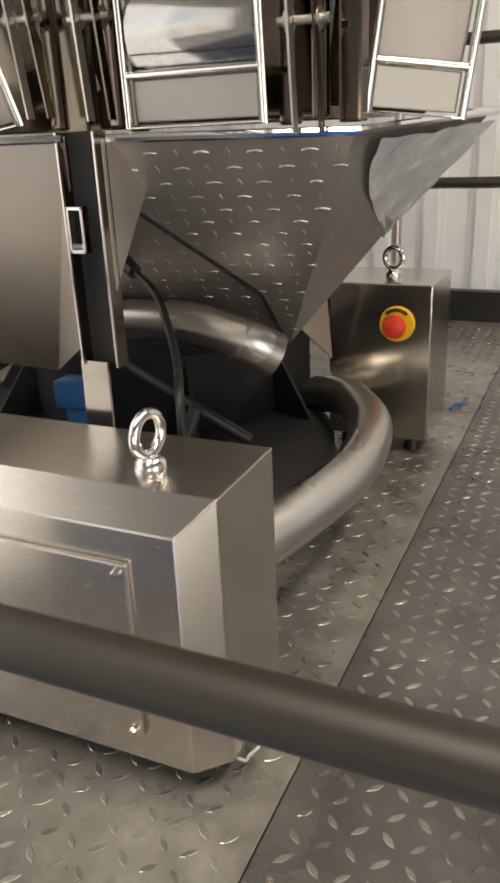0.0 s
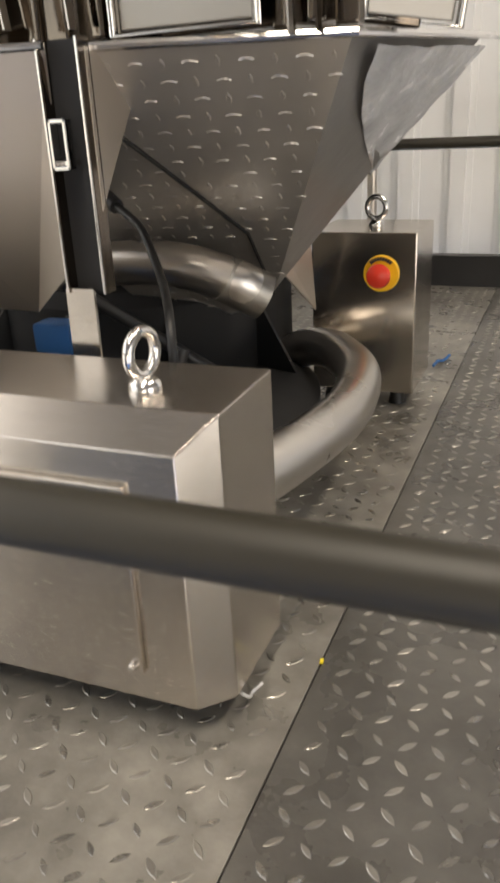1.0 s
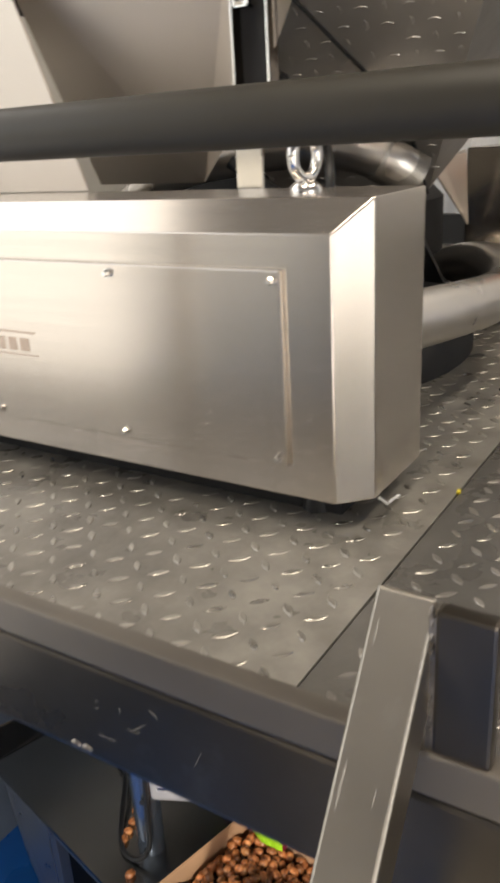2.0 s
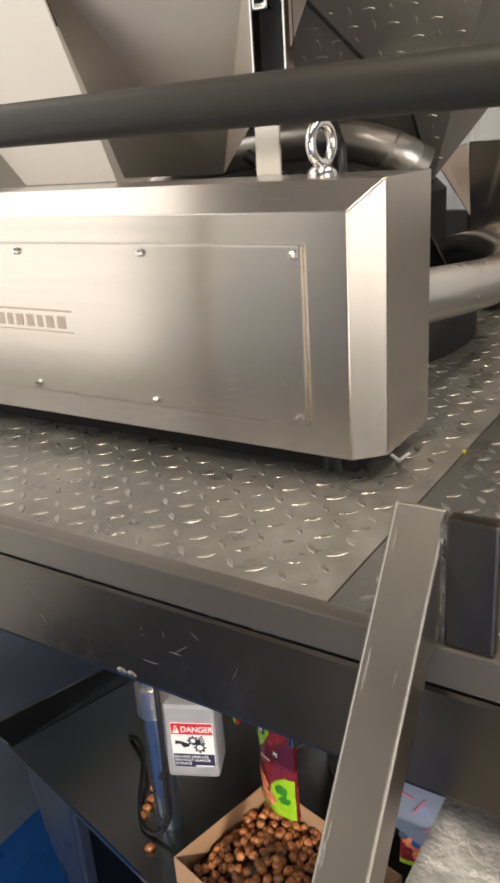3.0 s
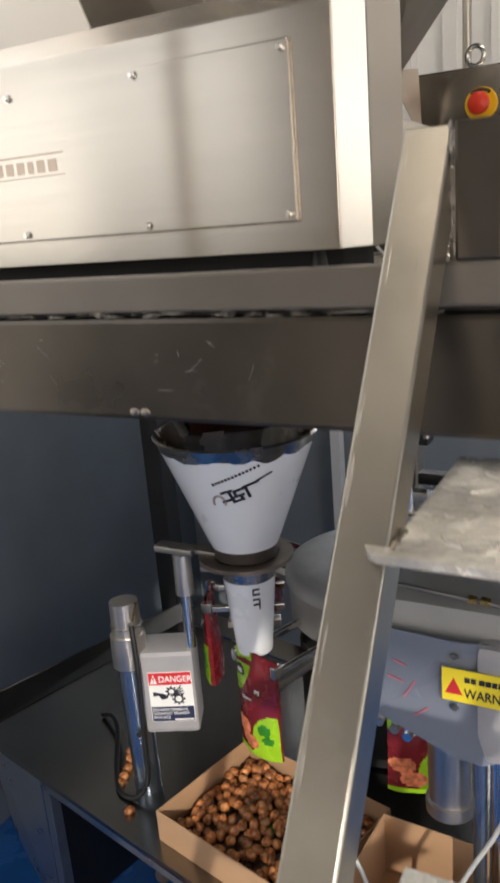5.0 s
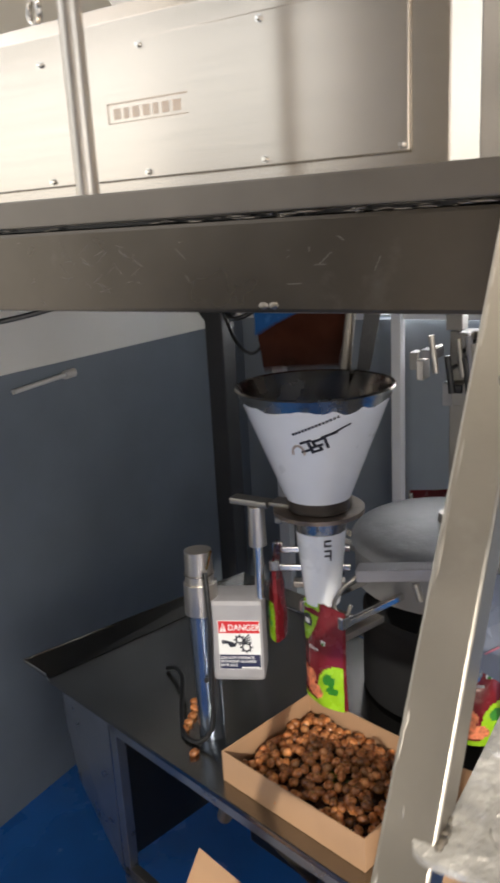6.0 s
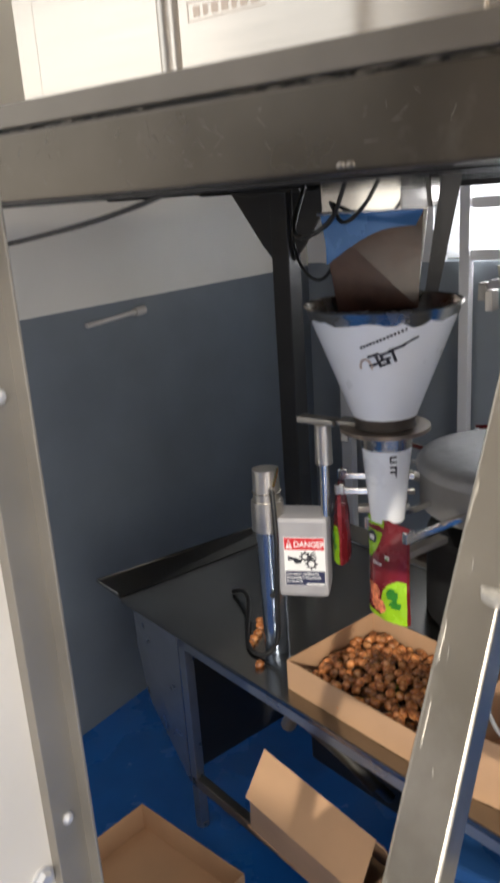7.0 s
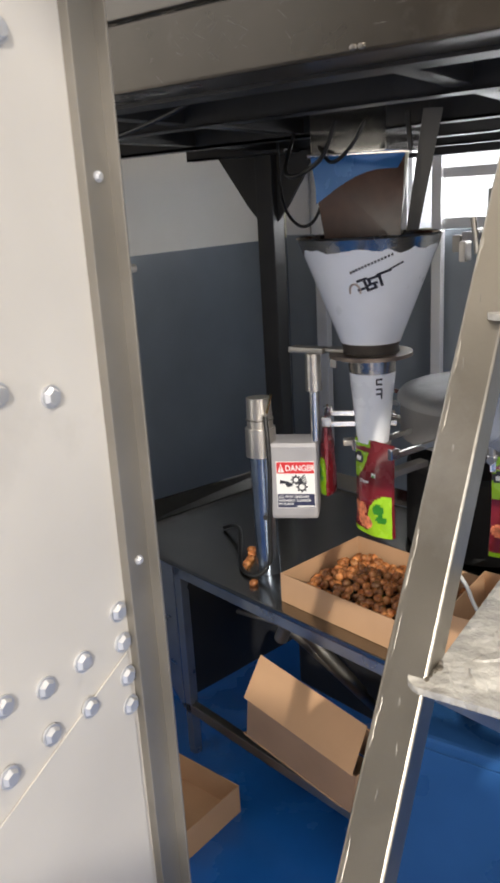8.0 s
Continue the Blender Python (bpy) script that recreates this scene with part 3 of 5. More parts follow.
single("joint_clip", bm, LABEL_YELLOW, "tiny yellow clip in the joint of the floor plates", "clip")
bm = B()
bm_tube(bm, [(-0.040, 2.29, DECK + 0.004), (-0.032, 2.32, DECK + 0.009), (-0.020, 2.345, DECK + 0.005), (-0.010, 2.38, DECK + 0.010)], 0.0045, 6)
single("film_scrap", bm, BLUE_FILM, "crumpled scrap of blue film on the floor plates", "scrap", smooth=True)
# strip of clear film peeling off at the foot of the cabinet
bm = B()
bm_tube(bm, [(-0.03, 0.872, 2.517), (-0.024, 0.882, 2.506), (-0.026, 0.895, 2.502), (-0.018, 0.905, 2.508), (-0.022, 0.915, 2.500)], 0.0022, 6)
single("film_scrap", bm, CLEAR_FILM, "scrap of clear film peeling at the cabinet foot", "scrap", smooth=True)

RX0, RX1, RY0, RY1, RZ0, RZ1 = -0.275, -0.034, 1.952, 2.165, 2.52, 2.890
rear = thing("control_cabinet", Matrix.Translation((-0.15, 2.05, DECK)), "brushed stainless cabinet with a red emergency stop button", "cabinet", "weigher cabinets")
bm = B()
bm_box(bm, (RX0, RY0, RZ0), (RX1, RY1, RZ1), 0.003)
part("shell", bm, GLOSS_STEEL, rear, smooth=True)
for x in (-0.24, -0.08):
    for y in (2.0, 2.12):
        bm = B()
        bm_cyl(bm, (x, y, DECK), (x, y, RZ0), 0.02, 0.014, seg=16)
        part("foot", bm, BLACK, rear, smooth=True)
bm = B()
bm_cyl(bm, (-0.112, RY0, 2.800), (-0.112, RY0 - 0.010, 2.800), 0.041, 0.039, seg=36)
button = part("button_ring", bm, YELLOW, rear, "yellow emergency stop ring", smooth=True)
bm = B()
bm_cyl(bm, (-0.112, RY0 - 0.010, 2.800), (-0.112, RY0 - 0.028, 2.800), 0.016, seg=24)
bm_lathe(bm, [(0.0, 0.048), (0.014, 0.047), (0.024, 0.042), (0.0275, 0.034), (0.026, 0.026), (0.016, 0.024)], seg=28)
bmesh.ops.transform(bm, matrix=Matrix.Translation((-0.112, RY0, 2.800)) @ Matrix.Rotation(radians(90), 4, "X"), verts=[v for v in bm.verts if v.co.z < 0.2])
part("mushroom_head", bm, RED, button, "red mushroom push button", smooth=True)
for k in range(9):
    a = radians(50 + k * 10)
    bm = B()
    bm_box(bm, (-0.0025, -0.0006, -0.004), (0.0025, 0.0006, 0.004), m=pose(-0.112 + 0.034 * math.cos(a), RY0 - 0.0106, 2.800 + 0.034 * math.sin(a), 0, 90 - math.degrees(a), 0))
    part("legend_bar", bm, INK, button)
eye_bolt((-0.150, 2.06, RZ1), 75)
# bright folded plate beside the control cabinet
bm = B()
bm_plate(bm, [(-0.245, 1.84, 2.889), (-0.232, 1.81, 2.884), (-0.246, 1.887, 2.727), (-0.262, 1.70, 2.852), (-0.255, 1.72, 2.875)], 0.003)
single("folded_plate", bm, CHUTE, "bright folded stainless plate fixed beside the chute", "plate")

# curved frame tubes
bm = B()
bm_tube(bm, [(-0.372, 1.925, 2.50), (-0.345, 1.915, 2.575), (-0.285, 1.892, 2.632), (-0.205, 1.848, 2.65), (-0.143, 1.775, 2.65), (-0.097, 1.69, 2.646), (-0.072, 1.56, 2.646), (-0.066, 1.42, 2.652), (-0.082, 1.25, 2.665), (-0.115, 1.05, 2.68)], 0.044, 24, 8)
tube = thing("frame_tube", Matrix.Translation((-0.1, 1.4, DECK)), "thick bent stainless frame tube between the cabinets", "tube", "weigher frame tubes")
part("bent_tube", bm, BRIGHT_TUBE, tube, smooth=True)
bm = B()
bm_lathe(bm, [(0.043, 0.0), (0.062, 0.0), (0.062, 0.008), (0.043, 0.008)], (-0.372, 1.925, DECK + 0.015), 28)
part("end_collar", bm, DARK_STEEL, tube, smooth=True)
bm = B()
bm_tube(bm, [(-0.90, 1.42, 2.78), (-0.70, 1.40, 2.88), (-0.513, 1.40, 2.91), (-0.39, 1.40, 2.918), (-0.31, 1.405, 2.908), (-0.245, 1.42, 2.885), (-0.215, 1.445, 2.862)], 0.038, 24, 8)
tube = thing("frame_tube", Matrix.Translation((-0.5, 1.4, 2.9)), "thick arched stainless frame tube under the chute", "tube", "weigher frame tubes")
part("bent_tube", bm, BRIGHT_TUBE, tube, smooth=True)
bm = B()
bm_cyl(bm, (-0.262, 1.414, 2.893), (-0.205, 1.452, 2.854), 0.0405, seg=28)
part("end_sleeve", bm, DARK_STEEL, tube, "dull sleeve on the tube's end", smooth=True)
# embossed discharge chutes
chute = thing("discharge_chute", Matrix.Translation((-0.2, 1.5, 2.85)), "embossed stainless discharge chute of the weigher with a film-covered side", "chute", "weigher chutes")
RL, RR, RB, TIP, TIP2 = Vector((-0.29, 1.075, 3.226)), Vector((0.032, 1.141, 3.223)), Vector((0.112, 1.61, 3.236)), Vector((-0.262, 1.66, 2.815)), Vector((-0.28, 1.72, 2.85))
S0, S1, S2 = Vector((-0.335, 1.146, 3.170)), Vector((-0.314, 1.205, 3.130)), Vector((-0.232, 1.460, 2.961))
bm = B()
bm_plate(bm, [RL, S0, S1, S2, TIP, RR], 0.003)
part("embossed_side", bm, EMBOSS, chute)
u = (RR - RL).normalized()
n = (RR - RL).cross(TIP - RL).normalized()
if n.y > 0:
    n = -n
v = n.cross(u)
D = n * -0.005
L1, L2, L3, L4 = Vector((-0.397, 1.264, 3.077)), Vector((-0.569, 1.473, 2.906)), Vector((-0.56, 1.80, 2.68)), Vector((-0.343, 1.72, 2.76))


def inside(q, ring):
    """Whether q lies within the flat outline, all seen along the plate's normal."""
    p = [((c - RL).dot(u), (c - RL).dot(v)) for c in ring]
    a, b = (q - RL).dot(u), (q - RL).dot(v)
    odd = False
    for (x0, y0), (x1, y1) in zip(p, p[1:] + p[:1]):
        if (y0 > b) != (y1 > b) and a < x0 + (b - y0) * (x1 - x0) / (y1 - y0):
            odd = not odd
    return odd


bm = B()
bm_lugs(bm, RL, u, v, ((-0.6, 0.6), (-0.75, 0.75), lambda a, b: inside(RL + u * a + v * b, [RL, S0, S1, S2, TIP, RR])), 0.034, 0.021, 0.0013, True)
part("lug_field", bm, EMBOSS, chute, "raised oval lugs", kind="stuff")
bm = B()
bm_plate(bm, [S1 + D, L1 + D, L2 + D, L3 + D, L4 + D, TIP + D, S2 + D], 0.003)
part("lower_side", bm, EMBOSS, chute, "lower embossed side behind the frame tube")
bm = B()
bm_lugs(bm, RL + D, u, v, ((-0.8, 0.6), (-0.95, 0.95), lambda a, b: inside(RL + u * a + v * b, [S1, L1, L2, L3, L4, TIP, S2])), 0.034, 0.021, 0.0013, True)
part("lug_field", bm, EMBOSS, chute, "raised oval lugs", kind="stuff")
bm = B()
bm_tube(bm, [q + n * 0.002 for q in (S0, S1, S2, TIP)], 0.0034, 6, 1, True)
part("seam", bm, BLACK, chute, "dark open seam between the sides")
bm = B()
bm_plate(bm, [RR, TIP, TIP2, RB], 0.003)
part("film_side", bm, FILM, chute, "smooth dark side under clouded film")
fn = (TIP - RR).cross(RB - RR).normalized()
fn = fn if fn.y < 0 else -fn
bm = B()
low = RB.lerp(TIP2, 0.50)
rows = []
for j in range(15):
    g = j / 14
    a, b = RR.lerp(low, 0.02 + 0.98 * g), RB.lerp(low, g)
    a = a + (b - a) * (0.10 - 0.16 * math.sin(math.pi * g) + 0.03 * noise.noise((g * 5, 1.0, 2.0)))
    rows.append([bm.verts.new(a.lerp(b, k / 14) + fn * (0.013 + 0.010 * abs(noise.noise((k * 0.30, j * 0.34, 4.0))))) for k in range(15)])
for ra, rb in zip(rows, rows[1:]):
    for k in range(14):
        bm.faces.new((ra[k], ra[k + 1], rb[k + 1], rb[k]))
part("loose_film", bm, CLEAR_FILM, chute, "crinkled pale film peeling off the side", smooth=True)
bm = B()
bm_tube(bm, [RL + Vector((0, -0.003, 0)), RR + Vector((0.004, -0.003, 0)), RB + Vector((0.02, 0, 0.004))], 0.0055, 8, 1, True)
part("rim", bm, CHROME, chute, "bright rolled rim", smooth=True)
bm = B()
bm_plate(bm, [RB + Vector((-0.02, -0.02, 0.006)), RB + Vector((0.035, -0.03, 0.0)), RB + Vector((0.03, 0.05, 0.004)), RB + Vector((-0.05, 0.05, 0.012))], 0.004)
part("rim_flange", bm, CLEAR_FILM, chute)

# smooth chutes over the cabinet
for name, q in (("a", [(-0.70, 1.0, 3.228), (-0.305, 1.045, 3.228), (-0.335, 1.085, 2.965), (-0.50, 1.22, 2.87), (-0.755, 1.24, 2.87)]),
                ("b", [(-1.12, 1.0, 3.228), (-0.702, 1.0, 3.228), (-0.582, 1.018, 2.874), (-0.80, 1.018, 2.874)])):
    bm = B()
    bm_plate(bm, q[::-1], 0.004)
    ob = thing("smooth_chute", Matrix.Translation(q[0]), "smooth brushed stainless chute plate over the cabinet", "chute", "weigher chutes")
    part("chute_side", bm, CHUTE, ob)
    bm = B()
    bm_tube(bm, [Vector(q[0]) + Vector((0, -0.002, 0)), Vector(q[1]) + Vector((0, -0.002, 0))], 0.005, 8, 1, True)
    part("rim", bm, CHROME, ob, smooth=True)

# upright channel with bracket, gusset and foot plate
chan = thing("channel_upright", Matrix.Translation((-0.29, 1.06, DECK)), "bent stainless channel upright carrying the weigher", "bracket")
# Web is coloured black to put the recess's shade into the channel.
bm = B()
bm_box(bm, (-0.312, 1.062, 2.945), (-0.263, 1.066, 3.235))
part("web", bm, MATT_BLACK, chan, "channel web, blackened for the shade inside")
for x in (-0.316, -0.262):
    bm = B()
    bm_box(bm, (x, 1.043, 2.945), (x + 0.004, 1.066, 3.235), 0.0008)
    flange = part("flange", bm, SMOKED, chan)
    # Chrome strip laid on to give the flange edge its glint.
    bm = B()
    bm_box(bm, (x + 0.0005, 1.0405, 2.945), (x + 0.0035, 1.0428, 3.235), 0.0006)
    part("bright_edge", bm, CHROME, flange)
bm = B()
bm_plate(bm, [(-0.320, 1.045, 2.950), (-0.321, 1.035, 2.60), (-0.276, 1.035, 2.60), (-0.279, 1.045, 2.950)], 0.005)
part("foot_plate", bm, GLOSS_STEEL, chan, "bright foot plate")
bm = B()
for lo, hi in (((-0.304, 1.030, 3.094), (-0.300, 1.044, 3.150)), ((-0.284, 1.030, 3.094), (-0.280, 1.044, 3.150)), ((-0.304, 1.030, 3.146), (-0.280, 1.044, 3.150)), ((-0.304, 1.030, 3.094), (-0.280, 1.044, 3.098))):
    bm_box(bm, lo, hi, 0.001)
bm_box(bm, (-0.300, 1.040, 3.098), (-0.284, 1.060, 3.104), 0.001)
part("slotted_bracket", bm, CHROME, chan, "small bright slotted bracket")
bm = B()
bm_plate(bm, [(-0.257, 1.055, 3.225), (-0.257, 1.055, 3.045), (-0.276, 1.196, 3.179), (-0.262, 1.075, 3.228)], 0.003)
part("gusset_plate", bm, CHUTE, chan)
bm = B()
bm_tube(bm, [(-0.451, 1.34, 3.046), (-0.385, 1.3, 3.022), (-0.324, 1.26, 2.995), (-0.277, 1.21, 2.954), (-0.233, 1.15, 2.922), (-0.187, 1.07, 2.869), (-0.184, 1.06, 2.60)], 0.0064, 12)
cable = single("power_cable", bm, BLACK, "black power cable hanging behind the cabinet", "cable", smooth=True)
bm = B()
bm_cyl(bm, (-0.481, 1.35, 3.066), (-0.385, 1.3, 3.022), 0.019, 0.012, seg=16)
part("plug", bm, BLACK, cable, smooth=True)

# drive parts under the weigher, among black shapes added to make the space dark
bm = B()
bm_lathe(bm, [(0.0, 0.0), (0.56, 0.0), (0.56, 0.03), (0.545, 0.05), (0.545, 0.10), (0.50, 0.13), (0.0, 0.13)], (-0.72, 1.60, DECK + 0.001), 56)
plinth = thing("weigher_dark_fill", Matrix.Translation((-0.72, 1.60, DECK)), "black disc and column added to darken the space under the weigher", "plinth")
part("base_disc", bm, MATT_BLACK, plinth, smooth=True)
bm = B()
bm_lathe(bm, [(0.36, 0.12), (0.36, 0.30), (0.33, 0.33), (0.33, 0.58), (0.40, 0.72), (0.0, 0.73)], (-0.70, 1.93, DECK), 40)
part("column", bm, MATT_BLACK, plinth, "black column added to darken the space", smooth=True)
for a in (200, 235, 270, 305, 340):
    bm = B()
    bm_plate(bm, [(-0.70 + r * math.cos(radians(a)), 1.93 + r * math.sin(radians(a)), DECK + z) for r, z in ((0.355, 0.131), (0.47, 0.131), (0.36, 0.29))], 0.008)
    part("rib", bm, BLACK_STEEL, plinth)
bm = B()
bm_box(bm, (-0.52, 1.22, 2.80), (-0.45, 1.27, 2.85), 0.008)
bm_cyl(bm, (-0.45, 1.245, 2.825), (-0.43, 1.245, 2.825), 0.016, seg=16)
bm_box(bm, (-0.50, 1.225, DECK), (-0.47, 1.255, 2.80))
single("blue_motor", bm, BLUE_PANEL, "small blue motor under the chutes", "motor", smooth=True)
for a, b, r in (((-0.50, 1.30, 2.90), (-0.25, 1.42, 2.70), 0.012), ((-0.33, 1.25, 2.66), (-0.29, 1.30, 2.80), 0.012)):
    bm = B()
    bm_cyl(bm, a, b, r, seg=12)
    single("link_rod", bm, BLACK_STEEL, "dark steel link rod among the drive parts", "rod", "drive links", smooth=True)

# polished hoppers along the rim
def hopper(m, w, h, low, high, mat):
    """A weigh hopper: wire frame round a bulged mirror flap; low, high: which way the flap faces at its foot and top, degrees up."""
    ob = thing("weigh_hopper", m, "mirror-polished stainless weigh hopper with wire frame", "hopper", "weigh hoppers")
    bm = B()
    bm_box(bm, (-w / 2 + 0.004, 0.10, 0.0), (w / 2 - 0.004, 0.20, h), 0.004)
    part("bucket", bm, SMOKED, ob, local=True, smooth=True)
    bm = B()
    bm_box(bm, (-w / 2 + 0.006, 0.006, 0.005), (w / 2 - 0.006, 0.014, 0.053), 0.002)
    part("lower_flap", bm, DARK_STEEL, ob, local=True, smooth=True)
    bm, y, z, rows = B(), 0.006, 0.060, []
    for k in range(25):
        a = radians(low + (high - low) * min(1.0, k / 7))
        rows.append([bm.verts.new((x * (w / 2 - 0.007), y + 0.004 * x * x, z)) for x in (-1, -0.66, -0.33, 0, 0.33, 0.66, 1)])
        y, z = y + math.sin(a) * (h - 0.07) / 24, z + math.cos(a) * (h - 0.07) / 24
    for p, q in zip(rows, rows[1:]):
        for k in range(6):
            bm.faces.new((p[k], p[k + 1], q[k + 1], q[k]))
    bmesh.ops.solidify(bm, geom=list(bm.faces), thickness=0.002)
    part("flap", bm, mat, ob, "polished bulged flap", local=True, smooth=True)
    bm = B()
    bm_tube(bm, [(-w / 2, 0, h), (-w / 2, 0, 0), (w / 2, 0, 0), (w / 2, 0, h)], 0.0058, 10, 1, True)
    part("wire_frame", bm, CHROME, ob, local=True, smooth=True)
    bm = B()
    bm_tube(bm, [(-w / 2, 0, 0.058), (w / 2, 0, 0.058)], 0.0048, 10, 1, True)
    part("cross_wire", bm, CHROME, ob, local=True, smooth=True)
    return ob


hopper(pose(-0.155, 1.10, 3.237, 2, 0, -4), 0.185, 0.42, -24, 40, MIRROR)
hopper(pose(0.075, 1.25, 3.237, 4, 6, 36), 0.125, 0.42, -4, 2, CHUTE)
hopper(pose(-0.470, 1.09, 3.237, 13, -8, -4), 0.14, 0.42, 0, 10, MIRROR)
hopper(pose(-0.73, 1.10, 3.237, 13, 0, -8), 0.185, 0.42, 0, 10, MIRROR)


def drive_lever(x, y, z, lean):
    """Pivot shaft with two thin toggle levers before a dark polished strut."""
    ob = thing("drive_lever", Matrix.Translation((x, y, z)), "toggle levers on a bright pivot shaft between the hoppers", "lever", "hopper levers")
    bm = B()
    bm_cyl(bm, (x - 0.030, y, z), (x + 0.030, y, z), 0.005, seg=14)
    part("pivot_shaft", bm, SATIN, ob, smooth=True)
    for s in (-1, 1):
        bm = B()
        bm_cyl(bm, (x + s * 0.017 - 0.003, y, z), (x + s * 0.017 + 0.003, y, z), 0.012, seg=18)
        part("washer", bm, SATIN, ob, smooth=True)
        bm = B()
        bm_plate(bm, [(x + s * 0.014 - 0.004, y - 0.008, z + 0.11), (x + s * 0.014 - 0.0005, y - 0.008, z + 0.11), (x + s * 0.016 + lean - 0.0005, y - 0.004, z - 0.115), (x + s * 0.016 + lean - 0.003, y - 0.004, z - 0.115)], 0.014)
        # One lever dark, one bright: slim highlights put into the steel's colour.
        part("lever", bm, SMOKED if s > 0 else SATIN, ob, "thin steel lever")
    bm = B()
    bm_box(bm, (x + lean - 0.008, y + 0.016, 3.238), (x + lean + 0.010, y + 0.034, z + 0.10), 0.003)
    part("strut", bm, SMOKED, ob, "dark polished strut", smooth=True)
    return ob


drive_lever(-0.392, 1.105, 3.368, 0.022)
drive_lever(-0.290, 1.105, 3.362, 0.012)
drive_lever(-0.020, 1.115, 3.338, 0.010)
for x, y, w in ((-0.345, 1.13, 0.020), (-0.256, 1.13, 0.008), (0.022, 1.15, 0.014), (-0.052, 1.14, 0.010)):
    bm = B()
    bm_box(bm, (x - w, y, 3.232), (x + w, y + 0.03, 3.66), 0.004)
    single("hopper_arm", bm, SMOKED, "dark polished steel arm between the hoppers", "arm", "hopper arms")
bm = B()
bm_lathe(bm, [(0.60, 0.0), (0.60, 0.5), (0.0, 0.52)], (-0.72, 1.85, 3.24), 40)
single("weigher_drum", bm, SMOKED, "dull steel drum of the weigher behind the hoppers", "machine drum", smooth=True)

# ---- stair down from the platform ----
SY, SX0, SX1, RISE = 0.415, 0.1235, 0.168, 0.676


def stair_y(z):
    return SY + RISE * (z - 2.5)


stair = thing("platform_stair", Matrix.Translation((0.4, -1.2, 0)), "steep stainless stair with tube stringers and chequer-plate treads", "stair", kind="structure")


def stringer(x0, x1):
    bm = B()
    a, b = (stair_y(2.637), 2.637), (stair_y(0.0), 0.0)
    c = [(x0, a[0], a[1]), (x1, a[0], a[1]), (x1, b[0], b[1]), (x0, b[0], b[1])]
    d = [(x0, a[0] + 0.0344, a[1] - 0.0232), (x1, a[0] + 0.0344, a[1] - 0.0232), (x1, b[0] + 0.05, b[1]), (x0, b[0] + 0.05, b[1])]
    P, Q = [bm.verts.new(q) for q in c], [bm.verts.new(q) for q in d]
    bm.faces.new(P)
    bm.faces.new(Q[::-1])
    for i in range(4):
        j = (i + 1) % 4
        bm.faces.new((P[i], Q[i], Q[j], P[j]))
    bmesh.ops.bevel(bm, geom=list(bm.edges), offset=0.003, segments=3, affect="EDGES", profile=0.5)
    return part("stringer", bm, STAIR, stair, "square tube stringer with scuffs", smooth=True)


stringer(SX0, SX1)
stringer(0.66, 0.702)
for k, z in enumerate((2.318, 2.002, 1.686, 1.370, 1.054, 0.738, 0.422)):
    y = stair_y(z) - 0.012
    c = [(0.149 + 0.02 * (1 - math.sin(radians(a))), y + 0.02 * (1 - math.cos(radians(a)))) for a in (90, 70, 50, 30, 10)]
    c = [(0.149, y + 0.055)] + c + [(0.668, y), (0.684, y + 0.016), (0.684, y + 0.25), (0.1675, y + 0.25), (0.1675, y + 0.055)]
    bm = B()
    bm_plate(bm, [(p, q, z + 0.006) for p, q in c], 0.007)
    bmesh.ops.triangulate(bm, faces=[f for f in bm.faces if len(f.verts) > 4])
    tread = part("tread", bm, PLATE_PALE, stair, "pale worn chequer-plate tread")
    bm = B()
    bm_lugs(bm, (0.17, y, z + 0.006), (1, 0, 0), (0, 1, 0), ((0.02, 0.49), (0.025, 0.235)), 0.040, 0.038, 0.0024)
    part("tread_lugs", bm, PLATE_PALE, tread, kind="stuff", smooth=True)
    for w in range(5):
        bm = B()
        bmesh.ops.create_icosphere(bm, subdivisions=1, radius=random.uniform(0.002, 0.0042), matrix=Matrix.Translation((SX1 + random.uniform(0.0, 0.004), y + 0.016 + w * 0.008, z + 0.0065)) @ Matrix.Diagonal((1.2, 1.6, 0.8, 1)))
        part("weld_bead", bm, WELD, tread, smooth=True)
# broken weld bead down the stringer edge: short flat lumps
z = 2.61
while z > 0.4:
    l, w = random.uniform(0.010, 0.050), random.uniform(0.0006, 0.0018)
    bm = B()
    bmesh.ops.create_icosphere(bm, subdivisions=2, radius=1.0, matrix=pose(SX0 + 0.0052 + random.uniform(-0.002, 0.002), stair_y(z), z, -34, 0, 0) @ Matrix.Diagonal((w, 0.0003, l / 2, 1)))
    part("weld_bead", bm, SEAM, stair, smooth=True)
    z -= l * 0.85 + random.choice((0.001, 0.02, 0.07))
for k in range(20):
    z = random.uniform(0.9, 2.55)
    bm = B()
    bmesh.ops.create_icosphere(bm, subdivisions=1, radius=0.003, matrix=pose(random.uniform(SX0 + 0.008, SX1 - 0.006), stair_y(z), z, -34, 0, random.uniform(-20, 20)) @ Matrix.Diagonal((random.uniform(0.12, 0.25), 0.05, random.uniform(0.8, 3.0), 1)))
    part("scuff", bm, SCRATCH, stair, "pale scuff", smooth=True)
bm = B()
bm_box(bm, (0.172, 0.492, LIP), (0.214, 0.507, 2.637), 0.003)
stub = single("post_stub", bm, BEAM, "short square tube stub welded at the stair head", "post", smooth=True)
bm = B()
bm_box(bm, (0.1665, 0.4945, LIP), (0.1725, 0.505, 2.630))
part("weld_fill", bm, WELD, stub, "rough weld between stub and stringer")
z = 2.634
